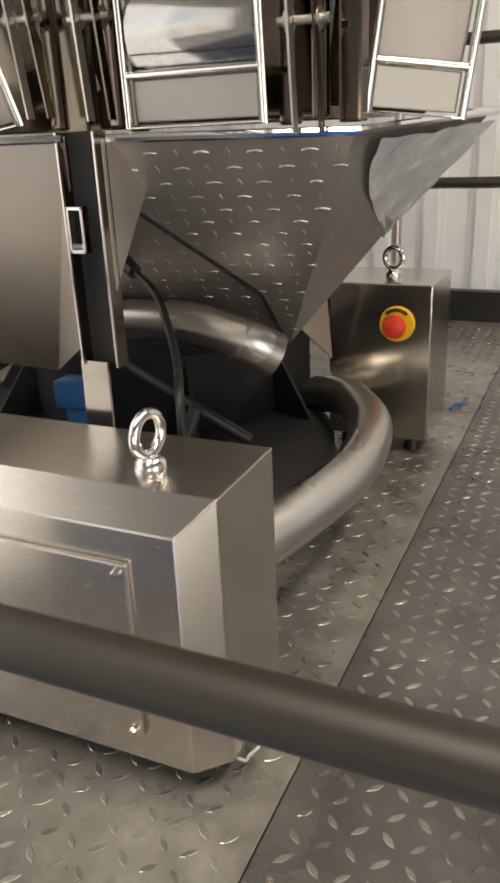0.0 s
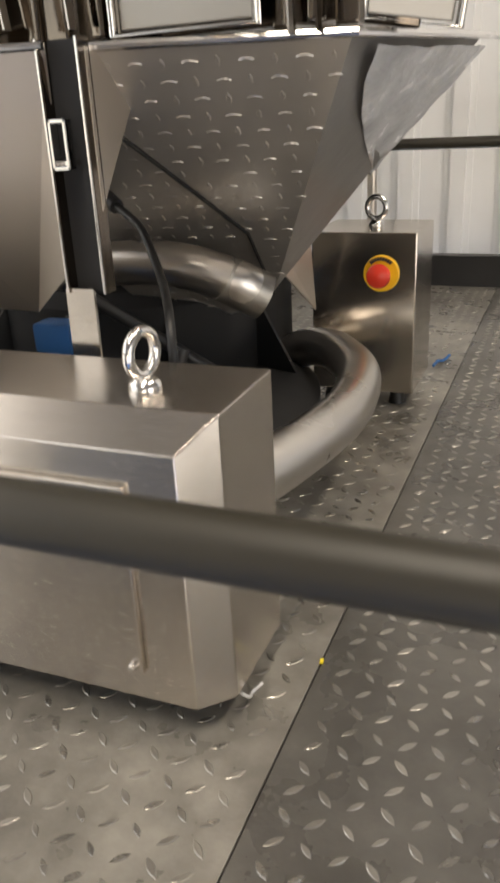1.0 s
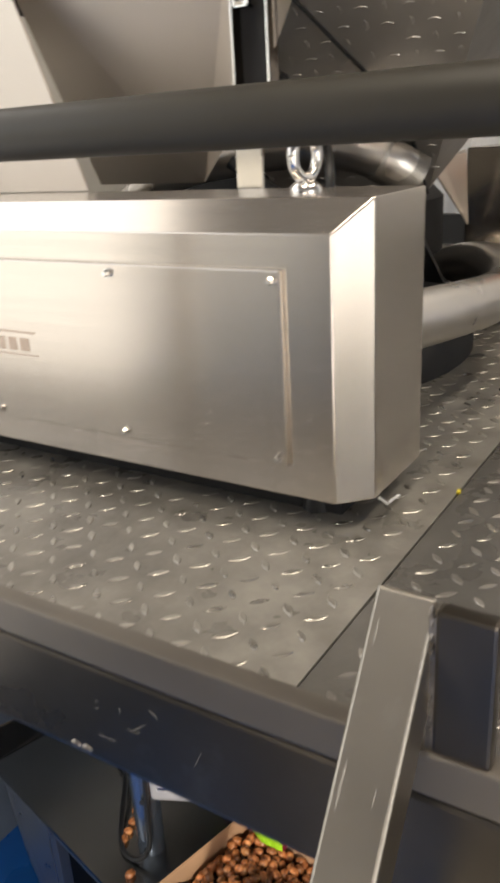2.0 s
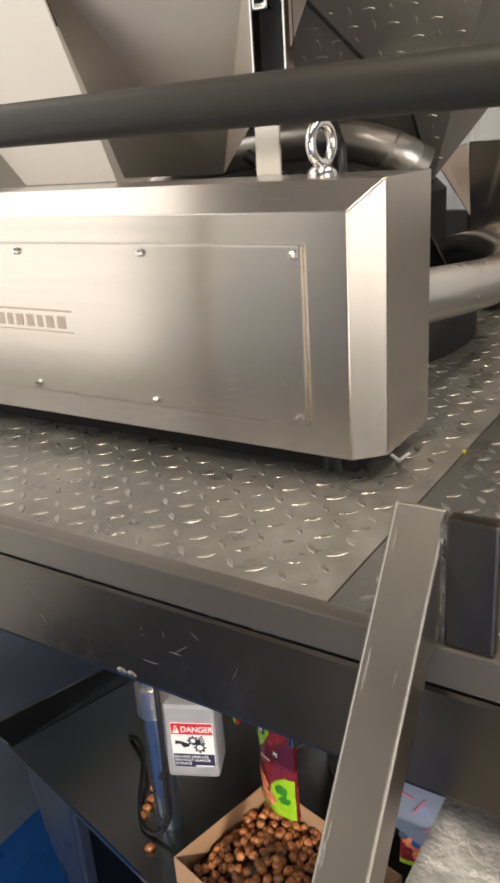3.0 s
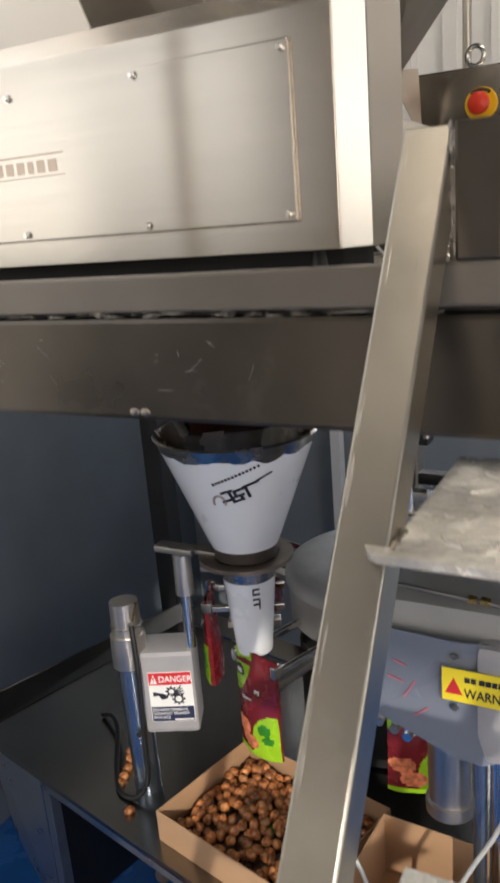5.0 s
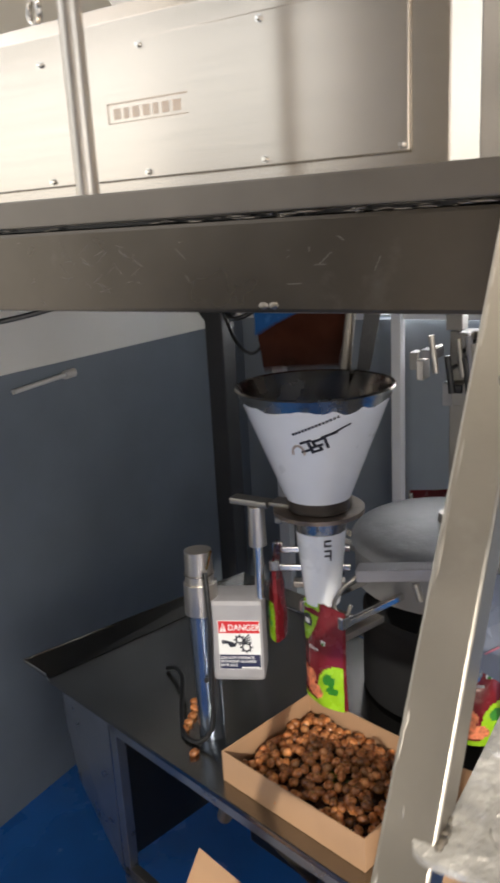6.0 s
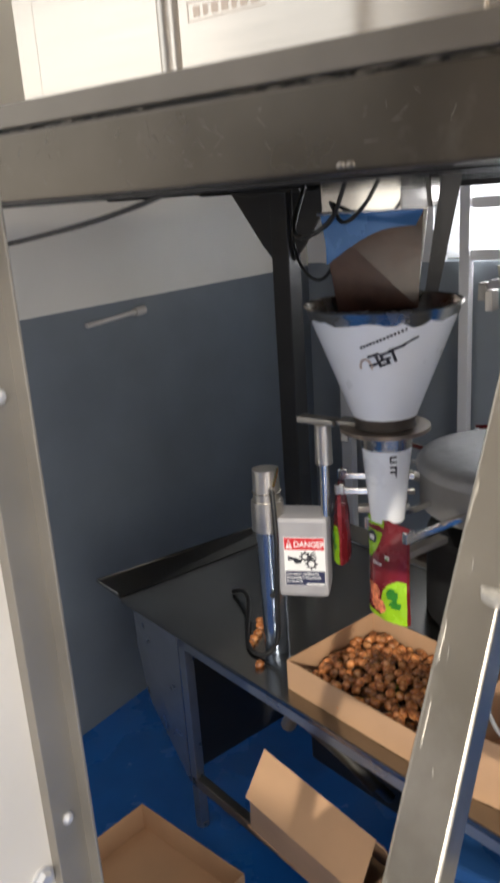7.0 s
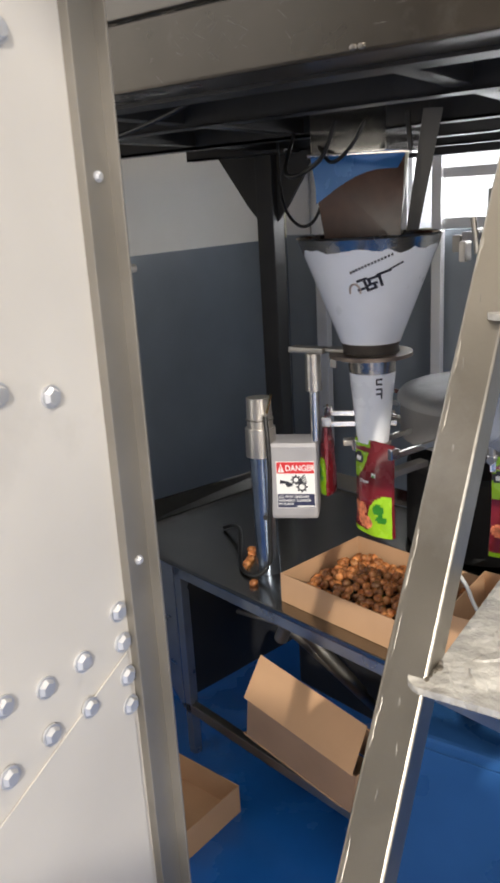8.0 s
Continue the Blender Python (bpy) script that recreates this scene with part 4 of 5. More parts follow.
while z > 2.53:
    r = random.uniform(0.0016, 0.0032)
    bm = B()
    bmesh.ops.create_icosphere(bm, subdivisions=1, radius=r, matrix=Matrix.Translation((0.1695 + random.uniform(-0.001, 0.001), 0.4955, z)) @ Matrix.Diagonal((0.9, 1, random.uniform(0.9, 2.4), 1)))
    part("weld_bead", bm, WELD, stub, smooth=True)
    z -= random.uniform(0.004, 0.011)

# ---- bolted sheet housing beside the stair ----
HX = -0.255
hous = thing("conveyor_housing", Matrix.Translation((HX, -0.3, 0)), "tall dull sheet-metal conveyor housing with hexagon bolts", "housing")
bm = B()
bm_box(bm, (HX - 0.20, -0.72, 0.0), (HX, -0.080, 3.2), 0.003)
part("side_sheet", bm, SHEET, hous, "pale grey sheet with faint stains")
bm = B()
bm_box(bm, (HX - 0.003, -0.091, 0.0), (HX + 0.0135, -0.049, 3.2), 0.0015)
bm_box(bm, (HX + 0.002, -0.053, 0.0), (HX + 0.030, -0.0495, 3.2), 0.0012)
part("edge_angle", bm, STAIR2, hous, "stainless edge angle", smooth=True)
bm = B()
bm_plate(bm, [(HX + 0.0012, -0.10, 1.582), (HX + 0.0012, -0.10, 1.10), (HX + 0.0012, -0.70, 1.10), (HX + 0.0012, -0.70, 1.36), (HX + 0.0012, -0.35, 1.47)], 0.002)
part("splice_plate", bm, SHEET, hous, "overlapping splice plate")
for y, z in ((-0.177, 2.306), (-0.170, 1.94), (-0.240, 1.958), (-0.175, 1.609), (-0.235, 1.608), (-0.294, 1.619), (-0.174, 1.544), (-0.237, 1.546), (-0.302, 1.533), (-0.107, 1.644), (-0.105, 1.599), (-0.105, 1.550), (-0.105, 1.506)):
    screw(hous, (HX + (0.0013 if z < 1.56 else 0.0), y, z), (1, 0, 0), 0.0118, 0.009, ZINC, "hex_bolt")
for z in (2.17, 1.704):
    screw(hous, (HX + 0.0136, -0.072, z), (1, 0, 0), 0.0055, 0.005, ZINC, "rivet")

# ---- packing machine under the platform ----
TA = -13.8
TM = pose(-1.40, 1.335, 0, 0, 0, TA)   # table frame: x along the front edge, y to the back
table = thing("packing_table", TM, "stainless packing table with raised rim on a blue-grey frame", "table")
TW, TD, TZ = 1.75, 0.98, 0.862


def tl(name, bm, mat, label="", smooth=False, parent=None):
    return part(name, bm, mat, parent or table, label, local=True, smooth=smooth)


bm = B()
bm_box(bm, (-0.385, -0.015, TZ - 0.02), (TW, TD, TZ), 0.003)
tl("tabletop", bm, TABLE, "dark wet-looking stainless top")
bm = B()
bm_plate(bm, [(-0.38, -0.015, TZ + 0.003), (-0.345, TD, TZ + 0.003), (-0.40, TD + 0.06, TZ + 0.050), (-0.487, -0.052, TZ + 0.056)], 0.004)
bm_plate(bm, [(-0.345, TD, TZ + 0.003), (TW, TD, TZ + 0.003), (TW, TD + 0.05, TZ + 0.050), (-0.40, TD + 0.06, TZ + 0.050)], 0.004)
tl("raised_rim", bm, TABLE, "sloping stainless rim", True)
# Chrome tube added along the rim to carry its edge highlight.
bm = B()
bm_tube(bm, [(-0.365, -0.030, TZ + 0.030), (-0.487, -0.054, TZ + 0.057), (-0.40, TD + 0.06, TZ + 0.051)], 0.004, 8, 1, True)
tl("rim_edge", bm, CHROME, "chrome rim edge added for its highlight", True)
bm = B()
bm_plate(bm, [(-0.38, -0.016, TZ + 0.002), (-0.487, -0.054, TZ + 0.054), (-0.365, -0.030, TZ + 0.028)], 0.003)
tl("rim_corner", bm, TABLE)
bm = B()
bm_box(bm, (-0.02, 0.0, TZ - 0.07), (TW, 0.035, TZ - 0.021), 0.003)
tl("front_rail", bm, BLUE_STEEL, "blue-grey frame rail")
bm = B()
bm_box(bm, (-0.02, 0.0, 0.19), (TW, 0.035, 0.23), 0.003)
tl("lower_rail", bm, DARK_STEEL)
for x, y in ((-0.02, 0.0), (TW - 0.04, 0.0), (-0.02, TD - 0.06), (TW - 0.04, TD - 0.06)):
    bm = B()
    bm_box(bm, (x, y, 0.02), (x + 0.038, y + 0.038, TZ - 0.0215), 0.003)
    bm_cyl(bm, (x + 0.019, y + 0.019, 0), (x + 0.019, y + 0.019, 0.02), 0.025, seg=14)
    tl("leg", bm, BLUE_STEEL, "blue-grey square tube leg")
bm = B()
bm_plate(bm, [(-0.30, -0.005, TZ - 0.02), (-0.022, 0.0, TZ - 0.02), (-0.022, 0.0, 0.20), (-0.20, 0.04, 0.30), (-0.315, 0.03, 0.42), (-0.345, 0.02, 0.66)], 0.004)
tl("side_skirt", bm, BLUE_STEEL, "folded blue-grey side skirt")
# Black instead of frame steel: the interior's shade is put into its colour.
bm = B()
bm_plate(bm, [(-0.021, 0.04, TZ - 0.022), (-0.021, TD, TZ - 0.022), (-0.021, TD, 0.24), (-0.021, 0.04, 0.24)], 0.003)
tl("end_panel", bm, BLACK_STEEL)
bm = B()
bm_box(bm, (0.30, 0.34, 0.30), (TW - 0.1, TD - 0.1, 0.80), 0.01)
tl("machine_body", bm, BLACK_STEEL, "black machine body under the top")
for a, b, r in (((0.52, 0.08, 0.74), (0.72, 0.30, 0.40), 0.018), ((0.60, 0.06, 0.78), (0.74, 0.20, 0.52), 0.022), ((0.05, 0.25, 0.56), (0.7, 0.30, 0.62), 0.010)):
    bm = B()
    bm_cyl(bm, a, b, r, seg=14)
    tl("linkage_rod", bm, DARK_STEEL, smooth=True)
bm = B()
bm_cyl(bm, (0.50, 0.06, 0.70), (0.54, 0.05, 0.77), 0.024, seg=18)
tl("valve", bm, DARK_STEEL, smooth=True)

# lever box with the danger label
GA = math.degrees(math.atan2(0.057, 0.123))
GM = pose(-0.925, 1.44, 0, 0, 0, GA)
gear = thing("gear_box", GM, "grey rounded gear housing with a danger label on the table", "housing")
bm = B()
bm_box(bm, (-0.085, 0.0, 1.075), (0.085, 0.12, 1.355), 0.016)
bm_box(bm, (-0.13, 0.02, 1.28), (-0.08, 0.09, 1.34), 0.004)
part("housing", bm, GREY_CAST, gear, local=True, smooth=True)
bm = B()
bm_box(bm, (-0.058, -0.0016, 1.118), (0.075, -0.0004, 1.288), 0.0004)
sign = part("danger_label", bm, WHITE, gear, "white, red and navy danger label", local=True)
bm = B()
bm_box(bm, (-0.056, -0.0024, 1.245), (0.073, -0.0014, 1.286))
part("red_band", bm, LABEL_RED, sign, local=True)
bm = B()
bm_box(bm, (-0.056, -0.0024, 1.120), (0.073, -0.0014, 1.170))
part("navy_band", bm, NAVY, sign, local=True)
bm = B()
bm_plate(bm, [(-0.052, -0.003, 1.250), (-0.030, -0.003, 1.250), (-0.041, -0.003, 1.281)], 0.0008)
part("triangle", bm, WHITE, sign, local=True)
bm = B()
bm_plate(bm, [(-0.0425, -0.0036, 1.260), (-0.0395, -0.0036, 1.260), (-0.0385, -0.0036, 1.272), (-0.0435, -0.0036, 1.272)], 0.0005)
bm_plate(bm, [(-0.0425, -0.0036, 1.254), (-0.0395, -0.0036, 1.254), (-0.0395, -0.0036, 1.257), (-0.0425, -0.0036, 1.257)], 0.0005)
part("mark", bm, LABEL_RED, sign, local=True)


def on_front(x, z, y=-0.0028):
    return GM @ pose(x, y, z, 90, 0, 0)


writing("DANGER", on_front(-0.026, 1.255), 0.029, WHITE, sign, squeeze=0.86)
writing("DO NOT OPERATE", on_front(-0.053, 1.1555), 0.0125, WHITE, sign)
writing("WITHOUT GUARDS", on_front(-0.053, 1.1425), 0.0125, WHITE, sign)
writing("IN PLACE", on_front(-0.053, 1.1295), 0.0125, WHITE, sign)
bm = B()
bm_box(bm, (0.012, -0.0030, 1.1225), (0.070, -0.0023, 1.1275))
part("small_print", bm, WHITE, sign, local=True)
# pictogram: gears and an arm
bm = B()
for cx, cz, r, teeth in ((0.030, 1.196, 0.015, 8), (0.010, 1.222, 0.013, 8)):
    for k in range(teeth):
        a = 6.28318 * k / teeth
        bm_box(bm, (-0.003, -0.0004, r - 0.001), (0.003, 0.0004, r + 0.005), m=pose(cx, -0.0022, cz, 0, math.degrees(a), 0))
    ring = [bm.verts.new((cx + q * math.cos(6.28318 * k / 20), -0.0026, cz + q * math.sin(6.28318 * k / 20))) for q in (r, r - 0.005) for k in range(20)]
    for k in range(20):
        bm.faces.new((ring[k], ring[(k + 1) % 20], ring[20 + (k + 1) % 20], ring[20 + k]))
bm_plate(bm, [(-0.046, -0.0026, 1.222), (-0.046, -0.0026, 1.207), (-0.030, -0.0026, 1.209), (-0.020, -0.0026, 1.195), (-0.004, -0.0026, 1.199), (0.0, -0.0026, 1.207), (-0.018, -0.0026, 1.216)], 0.0005)
for k in range(4):
    bm_box(bm, (0.0, -0.0004, -0.002), (0.026, 0.0004, 0.002), m=pose(0.022, -0.0022, 1.211 + k * 0.004, 0, -8 - k * 12, 0))
part("pictogram", bm, INK, sign, local=True)

# pneumatic cylinder beside it
cyl = thing("air_cylinder", Matrix.Translation((-1.03, 1.42, TZ)), "upright steel air cylinder with clamp and hose", "cylinder")
bm = B()
bm_cyl(bm, (-1.03, 1.42, TZ), (-1.042, 1.43, 1.30), 0.043, seg=28)
part("barrel", bm, CYL_BLUE, cyl, "blue-grey reflecting barrel", smooth=True)
bm = B()
bm_cyl(bm, (-1.042, 1.43, 1.30), (-1.045, 1.433, 1.40), 0.055, 0.053, seg=28)
part("clamp", bm, SATIN, cyl, smooth=True)
bm = B()
bm_cyl(bm, (-1.045, 1.433, 1.40), (-1.048, 1.436, 1.505), 0.045, 0.043, seg=28)
part("cap", bm, SATIN, cyl, smooth=True)
bm = B()
bm_ring(bm, (-1.047, 1.435, 1.43), (0, 0, 1), 0.046, 0.003)
part("wire_tie", bm, WELD, cyl, smooth=True)
bm = B()
bm_cyl(bm, (-1.008, 1.384, 1.088), (-1.006, 1.376, 1.090), 0.009, seg=14)
part("port", bm, BLACK, cyl)
bm = B()
bm_tube(bm, [(-1.00, 1.40, 1.45), (-0.985, 1.385, 1.36), (-0.978, 1.375, 1.25), (-0.985, 1.37, 1.05), (-0.99, 1.365, 0.93), (-1.03, 1.345, 0.878), (-1.10, 1.36, 0.872), (-1.17, 1.44, 0.885), (-1.25, 1.56, 0.92), (-1.33, 1.63, 0.905), (-1.40, 1.66, 0.872)], 0.008, 10)
part("hose", bm, BLACK, cyl, "black hose", smooth=True)
bm = B()
bm_tube(bm, [(-1.00, 1.41, 1.46), (-0.985, 1.40, 1.49), (-0.97, 1.395, 1.53)], 0.004, 8)
part("wire", bm, BRASS, cyl, smooth=True)

# chrome rod that carries the arm of the filling funnel
rod = thing("support_rod", Matrix.Translation((-0.865, 1.50, 1.355)), "grey rod holding the funnel ring on an arm", "rod")
bm = B()
bm_cyl(bm, (-0.865, 1.50, 1.355), (-0.865, 1.50, 1.53), 0.016, seg=20)
part("thin_rod", bm, CHROME, rod, smooth=True)
bm = B()
bm_cyl(bm, (-0.865, 1.50, 1.53), (-0.865, 1.50, 1.655), 0.028, 0.026, seg=20)
part("sleeve", bm, SATIN, rod, smooth=True)
bm = B()
bm_box(bm, (-0.95, 1.485, 1.655), (-0.82, 1.53, 1.675), 0.003)
bm_box(bm, (-0.82, 1.50, 1.66), (-0.70, 1.56, 1.672), 0.002)
bm_box(bm, (-0.80, 1.497, 1.61), (-0.775, 1.502, 1.66), 0.002)
part("arm", bm, DARK_STEEL, rod, smooth=True)

# filling funnel in white film
FX, FY = -0.683, 1.56
fun = thing("filling_funnel", Matrix.Translation((FX, FY, 1.66)), "stainless filling funnel still wrapped in white film", "funnel")
bm = B()
bm_lathe(bm, [(0.096, 0.035), (0.2155, 0.342), (0.2155, 0.345), (0.210, 0.345), (0.091, 0.038)], (FX, FY, 1.66), 56)
body = part("film_cone", bm, WHITE_FILM, fun, "white film wrapped cone", smooth=True)
bm = B()
bm_lathe(bm, [(0.2135, 0.337), (0.2225, 0.361), (0.2285, 0.364), (0.2255, 0.369), (0.217, 0.366), (0.205, 0.335), (0.088, 0.036)], (FX, FY, 1.66), 56)
part("rim", bm, RIM_STEEL, fun, "bare smudged stainless rim", smooth=True)
# Near-black colour gives the neck the shade of an open gap.
bm = B()
bm_lathe(bm, [(0.090, 0.045), (0.094, 0.032), (0.089, 0.016), (0.093, 0.002), (0.080, 0.0)], (FX, FY, 1.66), 48)
part("neck", bm, NECK, fun, "neck below the film, darkened as a shaded gap", smooth=True)
bm = B()
bm_lathe(bm, [(0.098, 0.0), (0.135, 0.0), (0.135, -0.012), (0.085, -0.012), (0.085, 0.0)], (FX, FY, 1.66), 48)
part("flange", bm, DULL_FLANGE, fun, "brown-stained ring flange", smooth=True)
# torn lower edge of the film below the rim
bm, rows = B(), []
for k in range(120):
    a = 6.28318 * k / 120
    d = 0.010 + 0.030 * abs(noise.noise((math.cos(a) * 2.6, math.sin(a) * 2.6, 0.3))) + 0.003 * noise.noise((math.cos(a) * 14, math.sin(a) * 14, 2.0))
    rows.append([bm.verts.new((FX + r * math.cos(a), FY + r * math.sin(a), z)) for r, z in ((0.2170, 2.0055), (0.2180 - d * 0.39, 2.0055 - d))])
for p, q in zip(rows, rows[1:] + rows[:1]):
    bm.faces.new((p[0], q[0], q[1], p[1]))
part("torn_edge", bm, RIM_STEEL, fun, "bare metal where the film is torn", smooth=True)


def on_cone(angle, z, out=0.0015):
    """Pose on the cone: x runs round it, y up the slope, z outward."""
    r = 0.096 + (z - 1.695) * (0.1195 / 0.307) + out
    m = Matrix.Translation((FX + r * math.cos(radians(angle)), FY + r * math.sin(radians(angle)), z))
    return m @ Matrix.Rotation(radians(angle + 90), 4, "Z") @ Matrix.Rotation(radians(90 + 22.4), 4, "X")


def film_mark(pieces, mat, base, dz):
    """Slanted printed mark made of small bars round the cone."""
    bm = B()
    for a, z, w, h, t in pieces:
        a, z, w, h = a * 1.55, z * 1.25, w * 1.4, h * 1.25
        bm_box(bm, (-w / 2, -h / 2, -0.0004), (w / 2, h / 2, 0.0006), m=on_cone(base + a, dz + z) @ Matrix.Rotation(radians(t), 4, "Z"))
    return bm


mark = [(-6, 0.0, 0.024, 0.006, 20), (-6, -0.022, 0.02, 0.006, 20), (-3.5, -0.012, 0.006, 0.024, 20), (0.5, 0.004, 0.024, 0.006, 20), (0.5, -0.010, 0.024, 0.006, 20), (0.5, -0.022, 0.024, 0.006, 20), (2.5, -0.016, 0.006, 0.013, 20),
        (-1.5, -0.003, 0.006, 0.013, 20), (7, 0.016, 0.034, 0.006, 20), (5.5, -0.002, 0.006, 0.032, 20), (12, 0.026, 0.05, 0.004, 28)]
part("print", film_mark(mark, INK, 297, 1.905), INK, body, "black printed mark")
part("print", film_mark([(k * 1.75 - 14, 0.022 + 0.0030 * k, 0.0045, 0.006, 20) for k in range(14)], INK, 300, 1.90), INK, body, "small black print")
bm = B()
for k in range(12):
    a = math.pi * k / 11
    bm_box(bm, (-0.005, -0.003, -0.0004), (0.005, 0.003, 0.0007), m=on_cone(280 + math.cos(a) * 5.5, 1.868 + math.sin(a) * 0.024) @ Matrix.Rotation(a + 1.57, 4, "Z"))
part("print", bm, BROWN_PRINT, body, "orange-brown arc mark")
noz = thing("filling_nozzle", Matrix.Translation((FX + 0.008, FY - 0.01, 1.36)), "tapered filling spout in white film below the funnel", "spout")
NX, NY = FX + 0.012, FY - 0.015
bm = B()
bm_lathe(bm, [(0.052, 0.0), (0.075, 0.235), (0.072, 0.235), (0.049, 0.0)], (NX, NY, 1.365), 40)
tip = part("film_spout", bm, WHITE_FILM, noz, "white film wrapped spout", smooth=True)
bm = B()
bm_lathe(bm, [(0.0745, 0.232), (0.079, 0.285), (0.075, 0.285), (0.071, 0.232)], (NX, NY, 1.365), 40)
part("collar", bm, RIM_STEEL, noz, smooth=True)
bm = B()
for k in range(4):
    z = 1.585 - k * 0.016
    r = 0.052 + (z - 1.365) * 0.098 + 0.001
    a = radians(312)
    bm_box(bm, (-0.010, -0.0005, -0.003), (0.010, 0.0006, 0.003), m=pose(NX + r * math.cos(a), NY + r * math.sin(a), z, 0, 0, 312 + 90))
    if k != 1:
        bm_box(bm, (-0.0025, -0.0005, -0.008), (0.0025, 0.0006, 0.008), m=pose(NX + r * math.cos(a + (0.12 if k else -0.12)), NY + r * math.sin(a + (0.12 if k else -0.12)), z - 0.008, 0, 0, 312 + 90))
part("print", bm, INK, tip, "black printed mark")

# feed chute from the platform into the funnel
feed = thing("feed_chute", Matrix.Translation((-0.76, 1.7, 2.36)), "polished stainless feed chute with brown and blue film below the platform", "chute")
bm = B()
bm_plate(bm, [(-0.66, 1.79, 2.27), (-0.665, 1.76, 1.98), (-0.74, 1.90, 1.98), (-0.75, 1.95, 2.27)], 0.004)
part("side_wall", bm, SMOKED, feed, "dark polished side of the chute")
bm = B()
bm_plate(bm, [(-1.015, 1.84, 2.27), (-0.975, 1.86, 2.05), (-0.79, 1.99, 2.05), (-0.78, 2.02, 2.27)], 0.004)
rear_wall = part("rear_wall", bm, SHEET, feed, "pale rear wall with smeared reddish print")
for k in range(26):
    g, z = random.uniform(0.08, 0.92), random.uniform(2.08, 2.24)
    bm = B()
    bm_box(bm, (-random.uniform(0.004, 0.010), -0.0014, -random.uniform(0.003, 0.009)), (random.uniform(0.004, 0.010), 0.0, random.uniform(0.002, 0.008)), m=pose(-0.985 + 0.185 * g, 1.8505 + 0.13 * g, z, 0, 0, 35.5))
    part("print_bar", bm, PEN, rear_wall)
GATE = Vector((-0.785, 1.69, 2.275))
gate = thing("chute_gate", Matrix.Translation(GATE), "hinged chute gate under dark brown and blue film", "gate")
bm = B()
bm_plate(bm, [(-0.905, 1.60, 2.27), (-0.865, 1.62, 1.98), (-0.665, 1.76, 1.98), (-0.66, 1.79, 2.27)], 0.004)
front = part("flap", bm, DARK_CHUTE, gate, "flap under dark brown film")
bm = B()
n = Vector((0.57, -0.82, 0.0))
arc = [(-0.905, 1.60, 2.27), (-0.893, 1.606, 2.18)]
for k in range(9):
    r = k / 8
    arc.append((-0.893 + 0.215 * r, 1.606 + 0.163 * r, 2.125 + 0.10 * math.sin(min(1.57, r * 1.9))))
arc.append((-0.66, 1.79, 2.27))
bm_plate(bm, [Vector(q) + n * 0.004 for q in arc], 0.002)
part("blue_film", bm, BLUE_FILM, front, "blue film over the top")
bm = B()
bm_cyl(bm, (-0.915, 1.595, 2.274), (-0.650, 1.795, 2.274), 0.006, seg=12)
part("hinge_rod", bm, CHROME, gate, smooth=True)
bm = B()
bm_box(bm, (-0.145, -0.145, 2.275), (0.145, 0.145, 2.47), 0.003, m=pose(-0.785, 1.805, 0, 0, 0, -8))
part("upper_duct", bm, MIRROR, feed, "mirror stainless duct")
bm = B()
bm_cyl(bm, (-0.66, 1.82, 2.40), (-0.70, 1.80, 2.02), 0.016, seg=14)
part("side_stay", bm, DARK_STEEL, feed, smooth=True)
bm = B()
bm_plate(bm, [(-0.61, 1.82, 2.40), (-0.66, 1.80, 2.02), (-0.63, 1.83, 2.02), (-0.56, 1.86, 2.40)], 0.004)
part("stay", bm, BLACK_STEEL, feed)

# hanging cables under the platform
for pts, r in (([(-2.05, 0.75, 2.20), (-1.62, 0.75, 2.225), (-1.273, 0.75, 2.264), (-0.998, 0.75, 2.300), (-0.80, 0.75, 2.338), (-0.70, 0.75, 2.37)], 0.006),
               ([(-1.05, 1.75, 2.36), (-1.00, 1.60, 2.24), (-0.90, 1.50, 2.215), (-0.80, 1.48, 2.26), (-0.76, 1.50, 2.36)], 0.007),
               ([(-1.30, 2.05, 2.40), (-1.26, 2.0, 2.15), (-1.12, 1.9, 2.05), (-0.98, 1.80, 2.12), (-0.90, 1.75, 2.40)], 0.006),
               ([(-0.95, 1.72, 2.33), (-0.82, 1.58, 2.25), (-0.74, 1.56, 2.29), (-0.70, 1.58, 2.36)], 0.006)):
    bm = B()
    bm_tube(bm, pts, r, 8)
    single("hanging_cable", bm, BLACK, "black cable looping under the platform", "cable", "loose cables", smooth=True)

# ---- cartons ----


def carton(name, m, w, d, h, label, t=0.004, group="cartons", flap=False):
    ob = thing(name, m, label, "carton", group)
    for nm, lo, hi in (("bottom", (0, 0, 0), (w, d, t)), ("side", (0, 0, t), (w, t, h)), ("side", (0, d - t, t), (w, d, h)), ("side", (0, t, t), (t, d - t, h)), ("side", (w - t, t, t), (w, d - t, h))):
        bm = B()
        bm_box(bm, lo, hi, 0.001)
        part(nm, bm, CARTON, ob, local=True)
    return ob


CM = pose(-0.872, 1.245, TZ + 0.001, 0, 0, TA)
carton("date_carton", CM, 0.53, 0.40, 0.102, "open kraft carton filled with brown dates on the table")
# heap of dates: a lumpy bed, darkened for shaded gaps, with single fruits on it


def heap(x, y):
    e = min(x, 0.53 - x) / 0.12
    g = min(y, 0.40 - y) / 0.12
    return 0.020 + 0.058 * min(1, 0.55 * (e + 0.1), 0.55 * (g + 0.1)) ** 0.8 + 0.014 * noise.noise((x * 9, y * 9, 0.5))


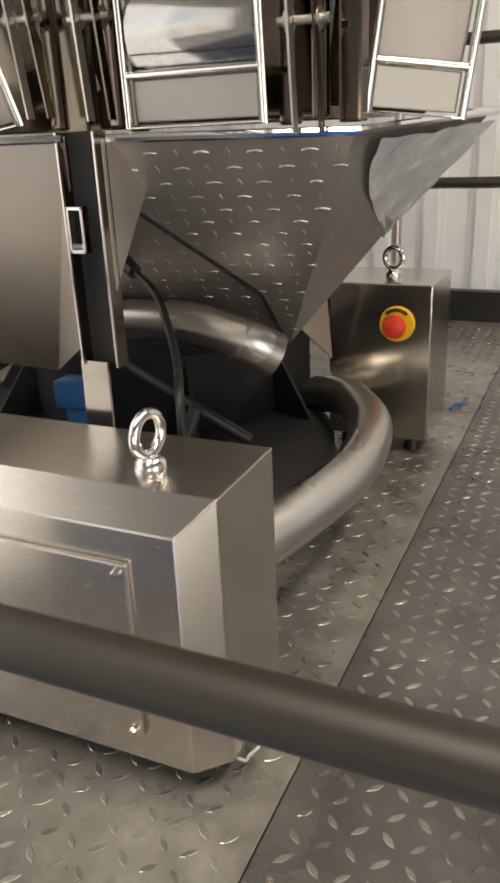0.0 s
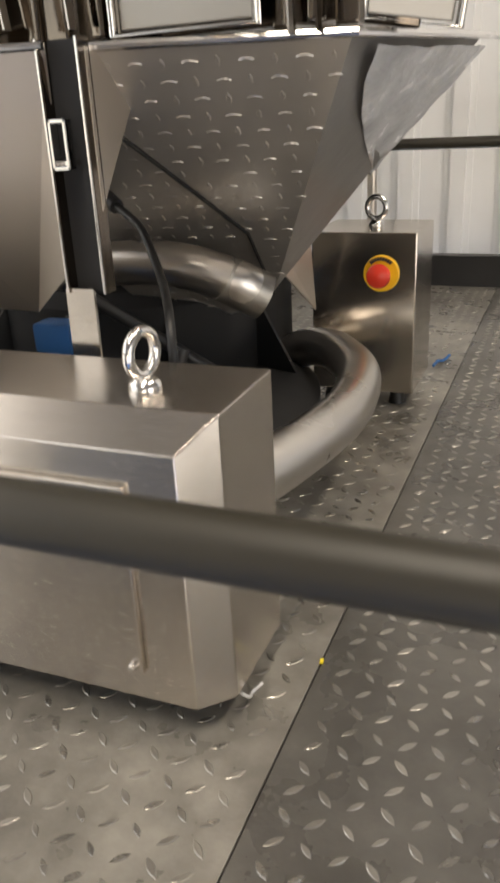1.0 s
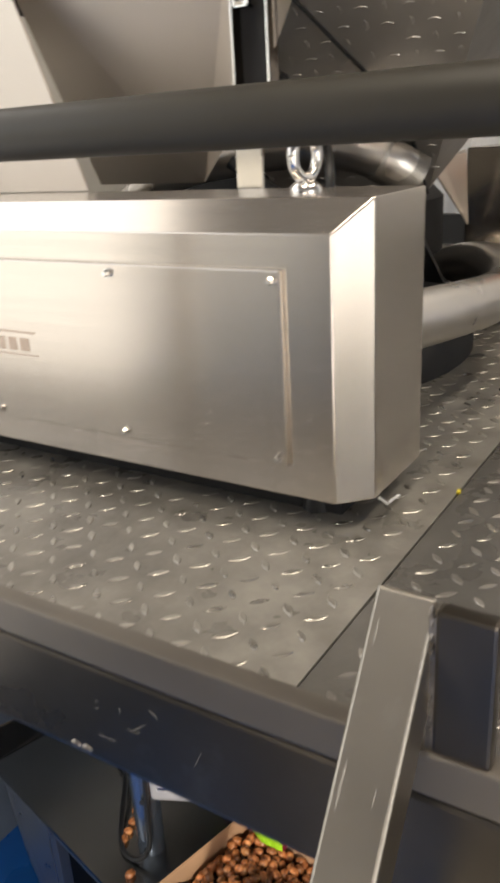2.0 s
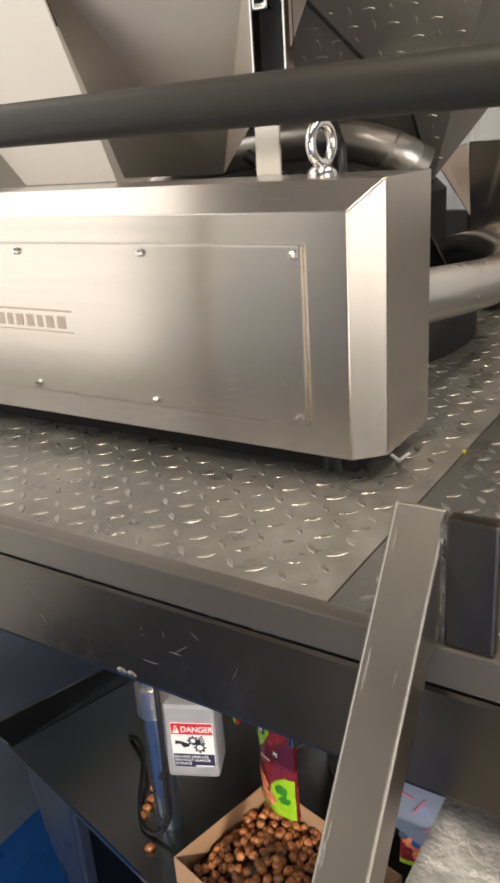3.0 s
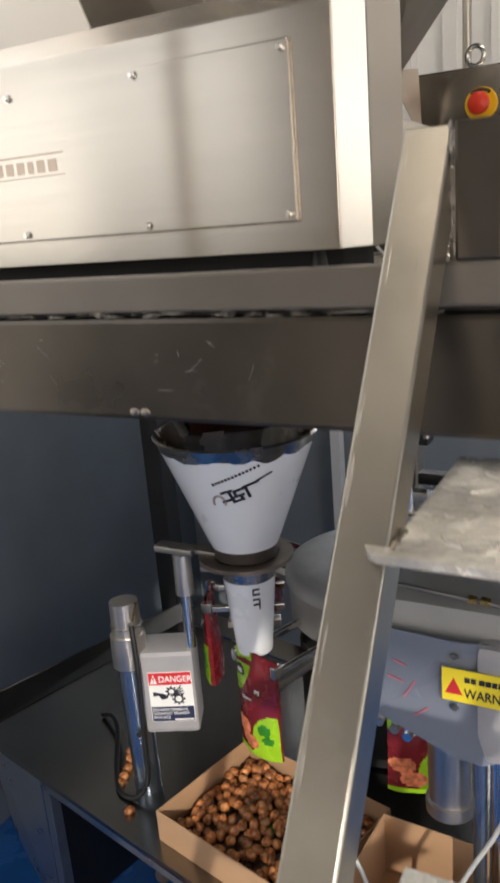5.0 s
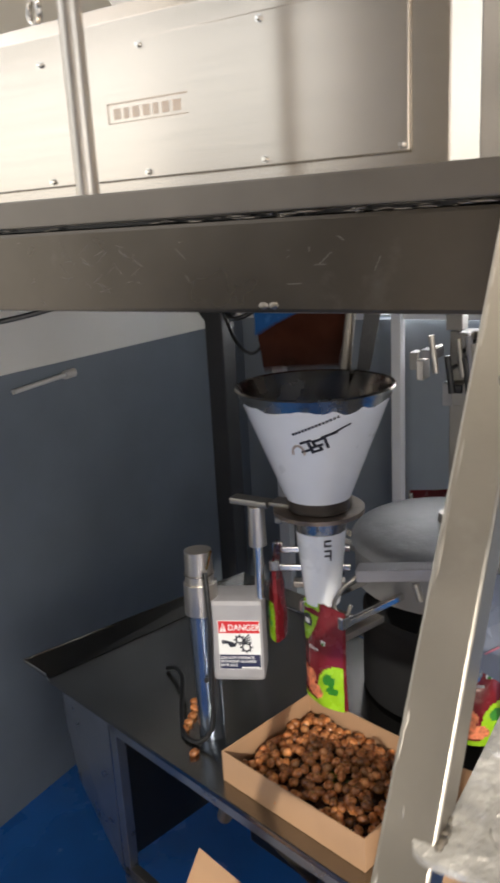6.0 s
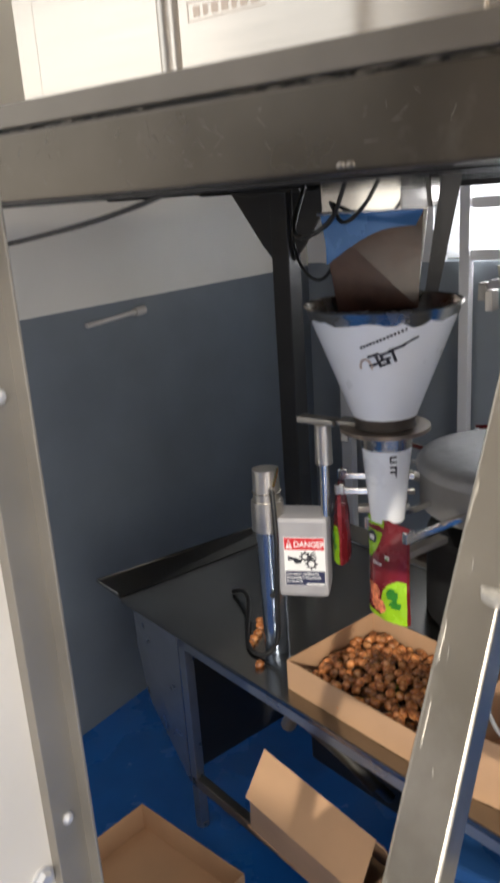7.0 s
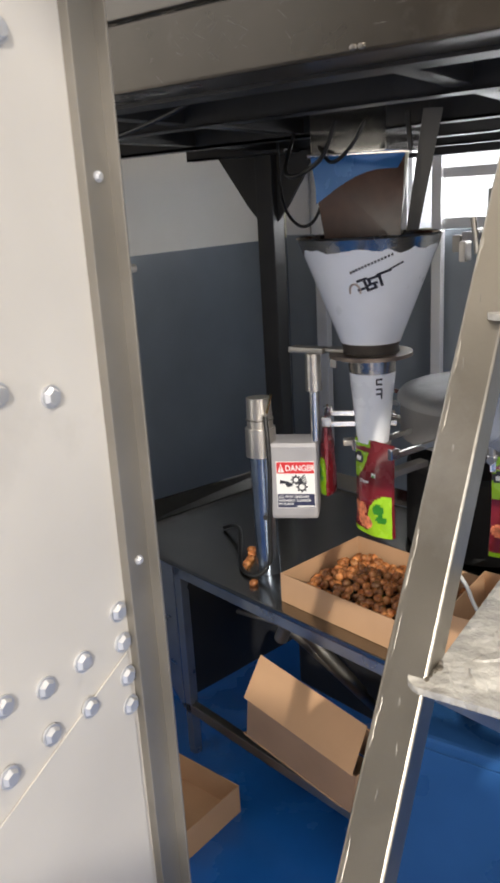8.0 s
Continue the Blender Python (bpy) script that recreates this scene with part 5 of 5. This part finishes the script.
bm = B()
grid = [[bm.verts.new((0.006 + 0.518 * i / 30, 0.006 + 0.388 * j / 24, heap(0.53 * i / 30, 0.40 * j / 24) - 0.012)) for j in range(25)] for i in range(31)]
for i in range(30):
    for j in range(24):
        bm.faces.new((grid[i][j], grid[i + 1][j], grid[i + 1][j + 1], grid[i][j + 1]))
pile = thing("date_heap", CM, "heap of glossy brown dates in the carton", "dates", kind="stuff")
part("bed", bm, DATE_SHADE, pile, local=True, smooth=True)
fruits = []
for k in range(3):
    bm = B()
    bmesh.ops.create_icosphere(bm, subdivisions=2, radius=0.0140)
    for v in bm.verts:
        v.co.x *= 1.34
        v.co *= 1 + 0.12 * noise.noise(v.co * 95 + Vector((k * 7.0, 0, 0)))
    me = bpy.data.meshes.new("date")
    bm.to_mesh(me)
    bm.free()
    me.materials.append(DATE)
    for f in me.polygons:
        f.use_smooth = True
    fruits.append(me)
rows = 0
for i in range(24):
    for j in range(19):
        x, y = 0.022 + i * 0.0270 + random.uniform(-0.010, 0.010), 0.02 + j * 0.0265 + random.uniform(-0.010, 0.010)
        if not (0.016 < x < 0.514 and 0.016 < y < 0.384) or rows >= 420:
            continue
        if random.random() < 0.06:
            continue
        ob = new("date", fruits[(i * 7 + j * 3) % 3])
        ob.parent = pile
        ob.matrix_local = pose(x, y, heap(x, y) + random.uniform(-0.006, 0.010), random.uniform(-60, 60), random.uniform(-60, 60), random.uniform(0, 360))
        rows += 1
# a few squashed dates on the table by the hose
for x, y in ((-1.16, 1.50), (-1.14, 1.46), (-1.13, 1.42), (-1.12, 1.39), (-1.18, 1.53), (-1.02, 1.30)):
    ob = new("stray_date", fruits[0])
    ob.matrix_world = pose(x, y, TZ + 0.009, 0, 0, random.uniform(0, 360))
    tagged(ob, "stray brown date on the stainless table top", "date", "stray dates")

carton("carton_tray", pose(-1.618, 0.826, 0.001, 0, 0, -6), 0.54, 0.39, 0.115, "empty kraft carton tray lying on the blue floor")
lean = thing("leaning_carton", pose(-0.86, 1.05, 0.73, 0, 0, TA), "open kraft carton leaning out from the table frame", "carton", "cartons")
u = Vector((0.98, -0.14, -0.16))
q = [Vector((-0.862, 1.088, 0.748)), Vector((-0.858, 0.975, 0.658))]
w = Vector((0.40, -0.055, -0.09))
bm = B()
bm_plate(bm, [q[0], q[1], q[1] + w, q[0] + w], 0.006)
part("flap", bm, CARTON, lean)
bm = B()
bm_plate(bm, [q[0] + Vector((0.02, 0.0, -0.02)), q[0] + Vector((0.04, 0.16, -0.30)), q[0] + Vector((0.04, 0.16, -0.30)) + w, q[0] + Vector((0.02, 0, -0.02)) + w], 0.005)
part("inner_side", bm, CARTON, lean)
bm = B()
e0 = Vector((-0.955, 1.09, 0.415))
bm_plate(bm, [q[1] + Vector((0.0, 0.02, -0.02)), e0 + Vector((0.015, 0.0, 0.0)), e0 + w * 1.05 + Vector((0.015, 0, 0.0)), q[1] + w + Vector((0.0, 0.02, -0.02))], 0.005)
part("front_side", bm, CARTON, lean)
bm = B()
bm_plate(bm, [e0 + Vector((0.0, 0.0, 0)), e0 + Vector((0.06, 0.24, -0.04)), e0 + Vector((0.06, 0.24, -0.04)) + w, e0 + w], 0.005)
part("bottom", bm, CARTON, lean)
bm = B()
r0 = e0 + w * 1.05
bm_plate(bm, [r0 + Vector((0.016, 0.001, 0.002)), r0 + Vector((0.10, 0.16, 0.02)), r0 + Vector((0.10, 0.12, 0.19)), q[1] + w + Vector((0.002, 0.021, -0.02))], 0.005)
part("end_side", bm, CARTON, lean)
carton("side_carton", pose(-0.262, 1.095, TZ + 0.001, 0, 0, TA + 10), 0.38, 0.30, 0.185, "open kraft carton beside the stair on the table")
blue = thing("blue_cabinet", Matrix.Translation((0, 1.1, 0)), "blue painted cabinet standing under the table end", "cabinet")
bm = B()
bm_box(bm, (-0.40, 1.02, 0.04), (0.35, 1.30, 0.70), 0.012)
part("body", bm, BLUE_PANEL, blue, smooth=True)
bm = B()
bm_box(bm, (-0.365, 1.012, 0.075), (0.315, 1.0195, 0.665), 0.003)
part("door", bm, BLUE_PANEL, blue)
for x in (-0.38, 0.28):
    for y in (1.04, 1.23):
        bm = B()
        bm_box(bm, (x, y, 0.0), (x + 0.05, y + 0.05, 0.04), 0.003)
        part("foot", bm, GREY_CAST, blue)

# ---- guard and valve gear by the stair ----
guard = thing("machine_guard", Matrix.Translation((-0.05, 1.2, 1.5)), "smoky clear guard panel with a yellow warning label", "guard")
bm = B()
bm_plate(bm, [(-0.185, 1.20, 1.715), (-0.185, 1.20, 1.50), (0.0, 1.185, 1.44), (0.055, 1.18, 1.44), (0.085, 1.20, 1.44), (0.085, 1.20, 1.715), (0.0, 1.185, 1.715)], 0.006)
part("panel", bm, GUARD, guard)
bm = B()
bm_box(bm, (0.040, 1.181, 1.445), (0.14, 1.30, 1.716), 0.022)
part("bent_edge", bm, GREY_CAST, guard, smooth=True)
for z in (1.685, 1.565):
    screw(guard, (-0.002, 1.186, z), (0, -1, 0), 0.008, 0.006, CHROME, "screw")
bm = B()
bm_box(bm, (-0.026, 1.1765, 1.585), (0.120, 1.1785, 1.66))
label = part("warning_label", bm, LABEL_YELLOW, guard, "yellow warning label")
bm = B()
bm_plate(bm, [(-0.020, 1.1760, 1.602), (0.016, 1.1760, 1.602), (-0.002, 1.1760, 1.640)], 0.0005)
part("triangle", bm, LABEL_RED, label)
writing("WARNING", pose(0.019, 1.1760, 1.598, 90, 0, 0), 0.030, INK, label, squeeze=0.8)
for x, w in ((0.020, 0.011), (0.033, 0.010), (0.049, 0.011), (0.062, 0.011), (0.075, 0.010), (0.087, 0.012), (0.101, 0.010)):
    bm = B()
    bm_box(bm, (x, 1.1755, 1.633), (x + w, 1.1762, 1.645))
    part("small_print", bm, INK, label)
for x0, z0, l, a in ((-0.12, 1.64, 0.03, 20), (-0.13, 1.60, 0.035, 15), (-0.10, 1.58, 0.05, -60), (-0.075, 1.53, 0.04, -40)):
    bm = B()
    bm_box(bm, (-l / 2, -0.001, -0.002), (l / 2, 0.001, 0.002), m=pose(x0, 1.192, z0, 0, a, 0))
    part("pen_stroke", bm, PEN, guard, "faint red pen stroke")

gear2 = thing("valve_block", Matrix.Translation((-0.05, 1.35, 1.75)), "pneumatic valve block with steel parts and air hoses", "valve")
random.seed(5)
for k in range(16):
    bm = B()
    x, y, z = random.uniform(-0.22, 0.14), random.uniform(1.30, 1.50), random.uniform(1.80, 1.96)
    if k % 3:
        bm_box(bm, (x, y, z), (x + random.uniform(0.03, 0.08), y + 0.04, z + random.uniform(0.015, 0.045)), 0.004)
    else:
        bm_cyl(bm, (x, y, z), (x + random.uniform(0.05, 0.11), y, z + random.uniform(-0.01, 0.02)), random.uniform(0.008, 0.018), seg=14)
    part("block", bm, (DARK_STEEL, BLACK_STEEL, BLACK_STEEL, SMOKED)[k % 4], gear2, smooth=True)
for name, lo, hi, mat in (("cross_bar", (-0.17, 1.36, 1.865), (0.30, 1.395, 1.905), SATIN), ("slide", (-0.12, 1.42, 1.80), (0.30, 1.47, 1.85), BLACK_STEEL),
                          ("valve_body", (-0.215, 1.33, 1.775), (-0.175, 1.40, 1.90), BLACK_STEEL), ("valve_head", (-0.22, 1.325, 1.85), (-0.165, 1.405, 1.875), DARK_STEEL),
                          ("bearing_block", (-0.07, 1.37, 1.91), (0.0, 1.43, 1.975), BLACK_STEEL), ("bearing_block", (0.06, 1.37, 1.91), (0.12, 1.43, 1.975), BLACK_STEEL),
                          ("drive_shaft", (-0.20, 1.385, 1.93), (0.30, 1.415, 1.955), DARK_STEEL)):
    bm = B()
    bm_box(bm, lo, hi, 0.004)
    part(name, bm, mat, gear2, smooth=True)
for x in (-0.15, -0.10, 0.03, 0.14, 0.19):
    bm = B()
    bm_cyl(bm, (x, 1.39, 1.905), (x, 1.39, 1.965), 0.012, seg=12)
    part("bolt", bm, CHROME, gear2, smooth=True)
bm = B()
bm_cyl(bm, (-0.098, 1.25, 1.872), (-0.072, 1.25, 1.872), 0.009, seg=12)
part("air_fitting", bm, GREEN_FIT, gear2, "green air fitting")
bm = B()
bm_cyl(bm, (-0.072, 1.25, 1.872), (-0.020, 1.25, 1.874), 0.006, seg=12)
part("air_fitting", bm, WHITE, gear2)
bm = B()
bm_tube(bm, [(-0.02, 1.25, 1.874), (0.03, 1.25, 1.868), (0.08, 1.25, 1.835), (0.11, 1.25, 1.77)], 0.0035, 8)
part("air_hose", bm, WHITE, gear2, smooth=True)
for x in (0.02, 0.045):
    bm = B()
    bm_cyl(bm, (x, 1.215, 1.802), (x + 0.018, 1.215, 1.800), 0.010, seg=6)
    part("brass_nut", bm, BRASS, gear2)
bm = B()
bm_cyl(bm, (-0.135, 1.215, 1.812), (0.10, 1.215, 1.795), 0.005, seg=10)
part("control_rod", bm, DARK_STEEL, gear2, smooth=True)
bm = B()
bm_box(bm, (-0.205, 1.222, 1.640), (0.30, 1.60, 1.775), 0.045)
bm_box(bm, (0.10, 1.36, 1.42), (0.20, 1.60, 1.66), 0.02)
bm_box(bm, (0.125, 1.40, TZ), (0.20, 1.60, 1.43), 0.01)
single("machine_column", bm, DRUM, "dull steel column of the packing machine behind the guard", "machine body", smooth=True)
# rods, lift cylinder and gripper fingers below the guard
post = thing("guide_frame", Matrix.Translation((0.05, 1.26, TZ)), "pair of polished guide rods under the guard", "guide rods")
for x, r, mat in ((0.035, 0.016, CYL_BLUE), (0.075, 0.019, CHROME)):
    bm = B()
    bm_cyl(bm, (x, 1.26, TZ), (x, 1.26, 1.52), r, seg=24)
    part("guide_rod", bm, mat, post, "blue reflecting rod" if mat is CYL_BLUE else "chrome rod", smooth=True)
bm = B()
bm_box(bm, (0.005, 1.225, TZ), (0.11, 1.295, TZ + 0.03), 0.004)
part("foot_block", bm, DARK_STEEL, post, smooth=True)
fingers = thing("gripper_fingers", Matrix.Translation((-0.1, 1.27, 1.5)), "small steel gripper fingers hanging under the guard", "gripper")
bm = B()
bm_box(bm, (-0.20, 1.24, 1.490), (0.03, 1.28, 1.512), 0.003)
part("carrier_bar", bm, BLACK_STEEL, fingers, smooth=True)
for k, x in enumerate((-0.185, -0.150, -0.120, -0.085, -0.045, -0.012)):
    bm = B()
    bm_box(bm, (x - 0.007, 1.232, 1.445 - 0.012 * (k % 3)), (x + 0.007, 1.248, 1.495), 0.003)
    bm_cyl(bm, (x, 1.228, 1.452 - 0.012 * (k % 3)), (x, 1.252, 1.452 - 0.012 * (k % 3)), 0.011, seg=14)
    part("finger", bm, (SATIN, DARK_STEEL, CHROME)[k % 3], fingers, smooth=True)
lift = thing("lift_cylinder", Matrix.Translation((-0.045, 1.31, 1.20)), "dull silver air cylinder lifting at a pouch", "cylinder")
bm = B()
bm_lathe(bm, [(0.0, 0.0), (0.056, 0.0), (0.056, 0.03), (0.050, 0.034), (0.050, 0.20), (0.054, 0.205), (0.054, 0.235), (0.0, 0.237)], (-0.045, 1.31, 1.20), 32)
part("barrel", bm, SATIN, lift, smooth=True)
for pts in ([(-0.34, 1.22, 0.99), (-0.30, 1.17, 1.08), (-0.255, 1.15, 1.15), (-0.215, 1.135, 1.13), (-0.17, 1.12, 1.06), (-0.10, 1.13, 1.0)],
            [(0.14, 1.20, 1.50), (0.125, 1.17, 1.40), (0.085, 1.16, 1.29), (0.04, 1.15, 1.20), (0.0, 1.14, 1.10), (-0.01, 1.14, 0.99)]):
    bm = B()
    bm_tube(bm, pts, 0.0055, 10)
    single("air_hose", bm, HOSE, "clouded grey air hose drooping by the guard", "hose", "air hoses", smooth=True)
act = thing("actuator_block", Matrix.Translation((-0.5, 2.55, TZ)), "cluster of dull steel actuators behind the funnel", "actuator")
bm = B()
bm_box(bm, (-0.60, 2.52, TZ), (-0.46, 2.60, 2.05), 0.006)
part("post", bm, DARK_STEEL, act)
for k in range(22):
    x, z, w, h = random.uniform(-0.74, -0.42), random.uniform(1.72, 2.06), random.uniform(0.02, 0.07), random.uniform(0.02, 0.09)
    bm = B()
    if k % 3:
        bm_box(bm, (x, 2.44 + random.uniform(0, 0.03), z), (x + w, 2.525, z + h), 0.004)
    else:
        bm_cyl(bm, (x, 2.44, z), (x + 0.02, 2.44, z - 0.14), 0.012, seg=12)
        bm_cyl(bm, (x + 0.01, 2.44, z - 0.05), (x + 0.01, 2.525, z - 0.05), 0.008, seg=8)
    part("actuator", bm, (DARK_STEEL, BLACK_STEEL, GREY_CAST, SATIN)[k % 4], act, smooth=True)

# ---- rotary turret with pouches ----
CX, CY, RR0, A0 = -0.44, 2.055, 0.60, 250.5
turret = thing("rotary_turret", Matrix.Translation((CX, CY, TZ)), "rotary pouch turret with a dull steel lid and gripper arms", "turret")
bm = B()
bm_lathe(bm, [(0.0, 0.565), (0.325, 0.560), (0.322, 0.43), (0.10, 0.41), (0.10, 0.012)], (CX, CY, TZ - 0.01), 48)
drum = part("drum", bm, DRUM, turret, "dull steel drum", smooth=True)
bm = B()
bm_lathe(bm, [(0.0, 0.625), (0.16, 0.622), (0.262, 0.610), (0.300, 0.604), (0.322, 0.596), (0.334, 0.580), (0.336, 0.562), (0.318, 0.5605)], (CX, CY, TZ - 0.01), 48)
part("lid", bm, LID, drum, "pale clouded lid with a rounded rim", smooth=True)
bm = B()
bm_cyl(bm, (CX, CY, TZ + 0.61), (CX, CY, TZ + 0.645), 0.045, 0.04, seg=24)
part("hub_cap", bm, SATIN, drum, smooth=True)
bm = B()
bm_lathe(bm, [(0.02, 0.33), (0.29, 0.33), (0.30, 0.31), (0.30, 0.012), (0.20, 0.011)], (CX, CY, TZ), 48)
part("base", bm, MATT_BLACK, turret, "black base drum", smooth=True)
for k in range(8):
    a = radians(A0 + 45 * k)
    rm = Matrix.Translation((CX, CY, 0)) @ Matrix.Rotation(a, 4, "Z")
    for s in (-1, 1):
        bm = B()
        bm_box(bm, (0.34, s * 0.077 - 0.008, 1.335), (RR0 - 0.01, s * 0.077 + 0.008, 1.355), 0.002, m=rm)
        bm_box(bm, (RR0 - 0.02, s * 0.081 - 0.009, 1.335), (RR0 + 0.016, s * 0.081 + 0.009, 1.372), 0.003, m=rm)
        arm = part("gripper_arm", bm, CHROME, turret, "bright gripper arm", smooth=True)
    bm = B()
    bm_box(bm, (0.36, -0.02, 1.24), (RR0 - 0.06, 0.02, 1.262), 0.003, m=rm)
    part("lower_stay", bm, SATIN, arm)


def pouch(k):
    """A filled stand-up pouch on gripper k; the mesh is in the turret's space, so that it turns with it."""
    ob = thing("date_pouch", Matrix.Translation((CX, CY, TZ)), "maroon and lime printed date pouch hanging from the grippers", "pouch", "date pouches")
    rm = Matrix.Translation((CX, CY, 0)) @ Matrix.Rotation(radians(A0 + 45 * k), 4, "Z")
    W, ZT, ZB, rows, cols = 0.168, 1.380, 1.062, 14, 10

    def skin(s, t, out):
        bulge = 0.006 + 0.026 * math.sin(math.pi * min(1, t * 0.62)) * (1 - abs(2 * s - 1) ** 2.2)
        bulge *= 0.45 if t < 0.12 else 1
        wob = 0.004 * noise.noise((s * 4, t * 6, k * 1.7))
        return rm @ Vector((RR0 + out * (bulge + wob), (s - 0.5) * W * (1 - 0.05 * math.sin(math.pi * t)), ZT + (ZB - ZT) * t))

    bm = B()
    front = [[bm.verts.new(skin(i / cols, j / rows, 1)) for i in range(cols + 1)] for j in range(rows + 1)]
    back = [[bm.verts.new(skin(i / cols, j / rows, -1)) for i in range(cols + 1)] for j in range(rows + 1)]
    for g in (front, back):
        for j in range(rows):
            for i in range(cols):
                bm.faces.new((g[j][i], g[j][i + 1], g[j + 1][i + 1], g[j + 1][i]))
    for i in range(cols):
        bm.faces.new((front[rows][i], front[rows][i + 1], back[rows][i + 1], back[rows][i]))
    for j in range(rows):
        for c in (0, cols):
            bm.faces.new((front[j][c], front[j + 1][c], back[j + 1][c], back[j][c]))
    film = part("film", bm, POUCH_RED, ob, "maroon film", smooth=True)

    def patch(name, mat, inside, lift, n=44, parent=None):
        pb = B()
        for j in range(n):
            for i in range(n):
                s, t = (i + 0.5) / n, (j + 0.5) / n
                if inside(s, t):
                    q = [skin(a, b, 1) for a, b in ((i / n, j / n), ((i + 1) / n, j / n), ((i + 1) / n, (j + 1) / n), (i / n, (j + 1) / n))]
                    d = (rm.to_3x3() @ Vector((1, 0, 0))) * lift
                    pb.faces.new([pb.verts.new(v + d) for v in q])
        bmesh.ops.remove_doubles(pb, verts=pb.verts, dist=0.0002)
        return part(name, pb, mat, parent or film, smooth=True)

    lime = patch("lime_panel", POUCH_GREEN, lambda s, t: (s < 0.42 - 1.9 * max(0, t - 0.10) ** 1.6 and t < 0.42) or (s - 1.0) ** 2 / 0.30 + (t - 0.86) ** 2 / 0.105 < 1 or t > 0.955, 0.0012)
    patch("badge", INK, lambda s, t: (s - 0.13) ** 2 + ((t - 0.20) * 2.5) ** 2 < 0.022, 0.0018, parent=film)
    patch("badge_print", WHITE, lambda s, t: abs(s - 0.13) < 0.07 and (abs(t - 0.19) < 0.010 or abs(t - 0.222) < 0.010), 0.0024, parent=film)
    patch("leaf", POUCH_LEAF, lambda s, t: ((s - 0.74) ** 2 / 0.018 + (t - 0.70) ** 2 / 0.0032 < 1) or ((s - 0.80) ** 2 / 0.012 + (t - 0.80) ** 2 / 0.0018 < 1), 0.0018, parent=film)
    patch("fruit_picture", POUCH_FRUIT, lambda s, t: ((s - 0.22) ** 2 / 0.05 + (t - 0.73) ** 2 / 0.006 < 1) or ((s - 0.40) ** 2 / 0.05 + (t - 0.86) ** 2 / 0.005 < 1), 0.0020, parent=film)
    patch("veg_mark", WHITE, lambda s, t: abs(s - 0.60) < 0.058 and abs(t - 0.35) < 0.024, 0.0018, parent=film)
    patch("veg_dot", POUCH_LEAF, lambda s, t: abs(s - 0.60) < 0.026 and abs(t - 0.35) < 0.011, 0.0024, parent=film)
    writing("Dates", rm @ Matrix.Translation((RR0 + 0.033, -0.035, 1.243)) @ Matrix(((0, 0, 1, 0), (1, 0, 0, 0), (0, 1, 0, 0), (0, 0, 0, 1))), 0.016, WHITE, film)
    return ob


pouches = [pouch(k) for k in range(8)]

# hooked opening arm that swings to the spout
swing = thing("opening_arm", Matrix.Translation((-0.30, 1.62, 1.50)), "grey bracket arm that swings a hook to the filling spout", "arm")
bm = B()
bm_box(bm, (-0.27, -0.03, -0.018), (0.02, 0.03, 0.018), 0.003)
part("arm", bm, GREY_CAST, swing, local=True, smooth=True)
bm = B()
bm_tube(bm, [(-0.27, -0.03, 0), (-0.31, -0.05, -0.03), (-0.34, -0.05, -0.08), (-0.315, -0.055, -0.12), (-0.29, -0.05, -0.08)], 0.006, 8)
part("hook", bm, DARK_STEEL, swing, "dark steel hook", local=True, smooth=True)
bm = B()
bm_cyl(bm, (-0.10, -0.035, -0.02), (-0.09, -0.045, -0.07), 0.012, seg=10)
part("pin", bm, DARK_STEEL, swing, local=True, smooth=True)


# ---- what moves ----
def motions():
    """The turret steps on by one pouch about every 2.25 s; the hooked arm swings in after each step."""
    steps = [(0.0, 0), (0.8, 0), (1.15, 1), (3.0, 1), (3.35, 2), (5.36, 2), (5.80, 3), (7.75, 3), (8.0, 3)]
    for ob in [turret] + pouches:
        walk(ob, [(t, pose(CX, CY, TZ, 0, 0, -45 * n)) for t, n in steps])
    # the gate swings back for a moment as the dates drop, the lift cylinder sinks before the turret stops
    axis = Vector((0.265, 0.20, 0.0)).normalized()
    opens = [(0.0, 0), (1.22, 0), (1.32, 1), (1.48, 1), (1.60, 0), (3.46, 0), (3.56, 1), (3.72, 1), (3.84, 0), (5.68, 0), (5.78, 1), (5.94, 1), (6.06, 0), (8.0, 0)]
    walk(gate, [(t, Matrix.Translation(GATE) @ Matrix.Rotation(radians(62 * a), 4, axis)) for t, a in opens])
    lifts = [(0.0, 0), (5.3, 0), (5.48, 1), (8.0, 1)]
    walk(lift, [(t, pose(-0.045, 1.31, 1.20 - 0.30 * a)) for t, a in lifts])
    swings = [(0.0, 0), (1.15, 0), (1.4, 1), (2.3, 1), (2.55, 0), (3.15, 0), (3.35, 1), (3.85, 1), (4.05, 0), (5.45, 0), (5.75, 1), (6.7, 1), (7.0, 0), (8.0, 0)]
    walk(swing, [(t, pose(-0.30 + 0.34 * (1 - a), 1.62 + 0.28 * (1 - a), 1.50 + 0.05 * (1 - a), 0, -6, 14 - 40 * (1 - a))) for t, a in swings])


motions()
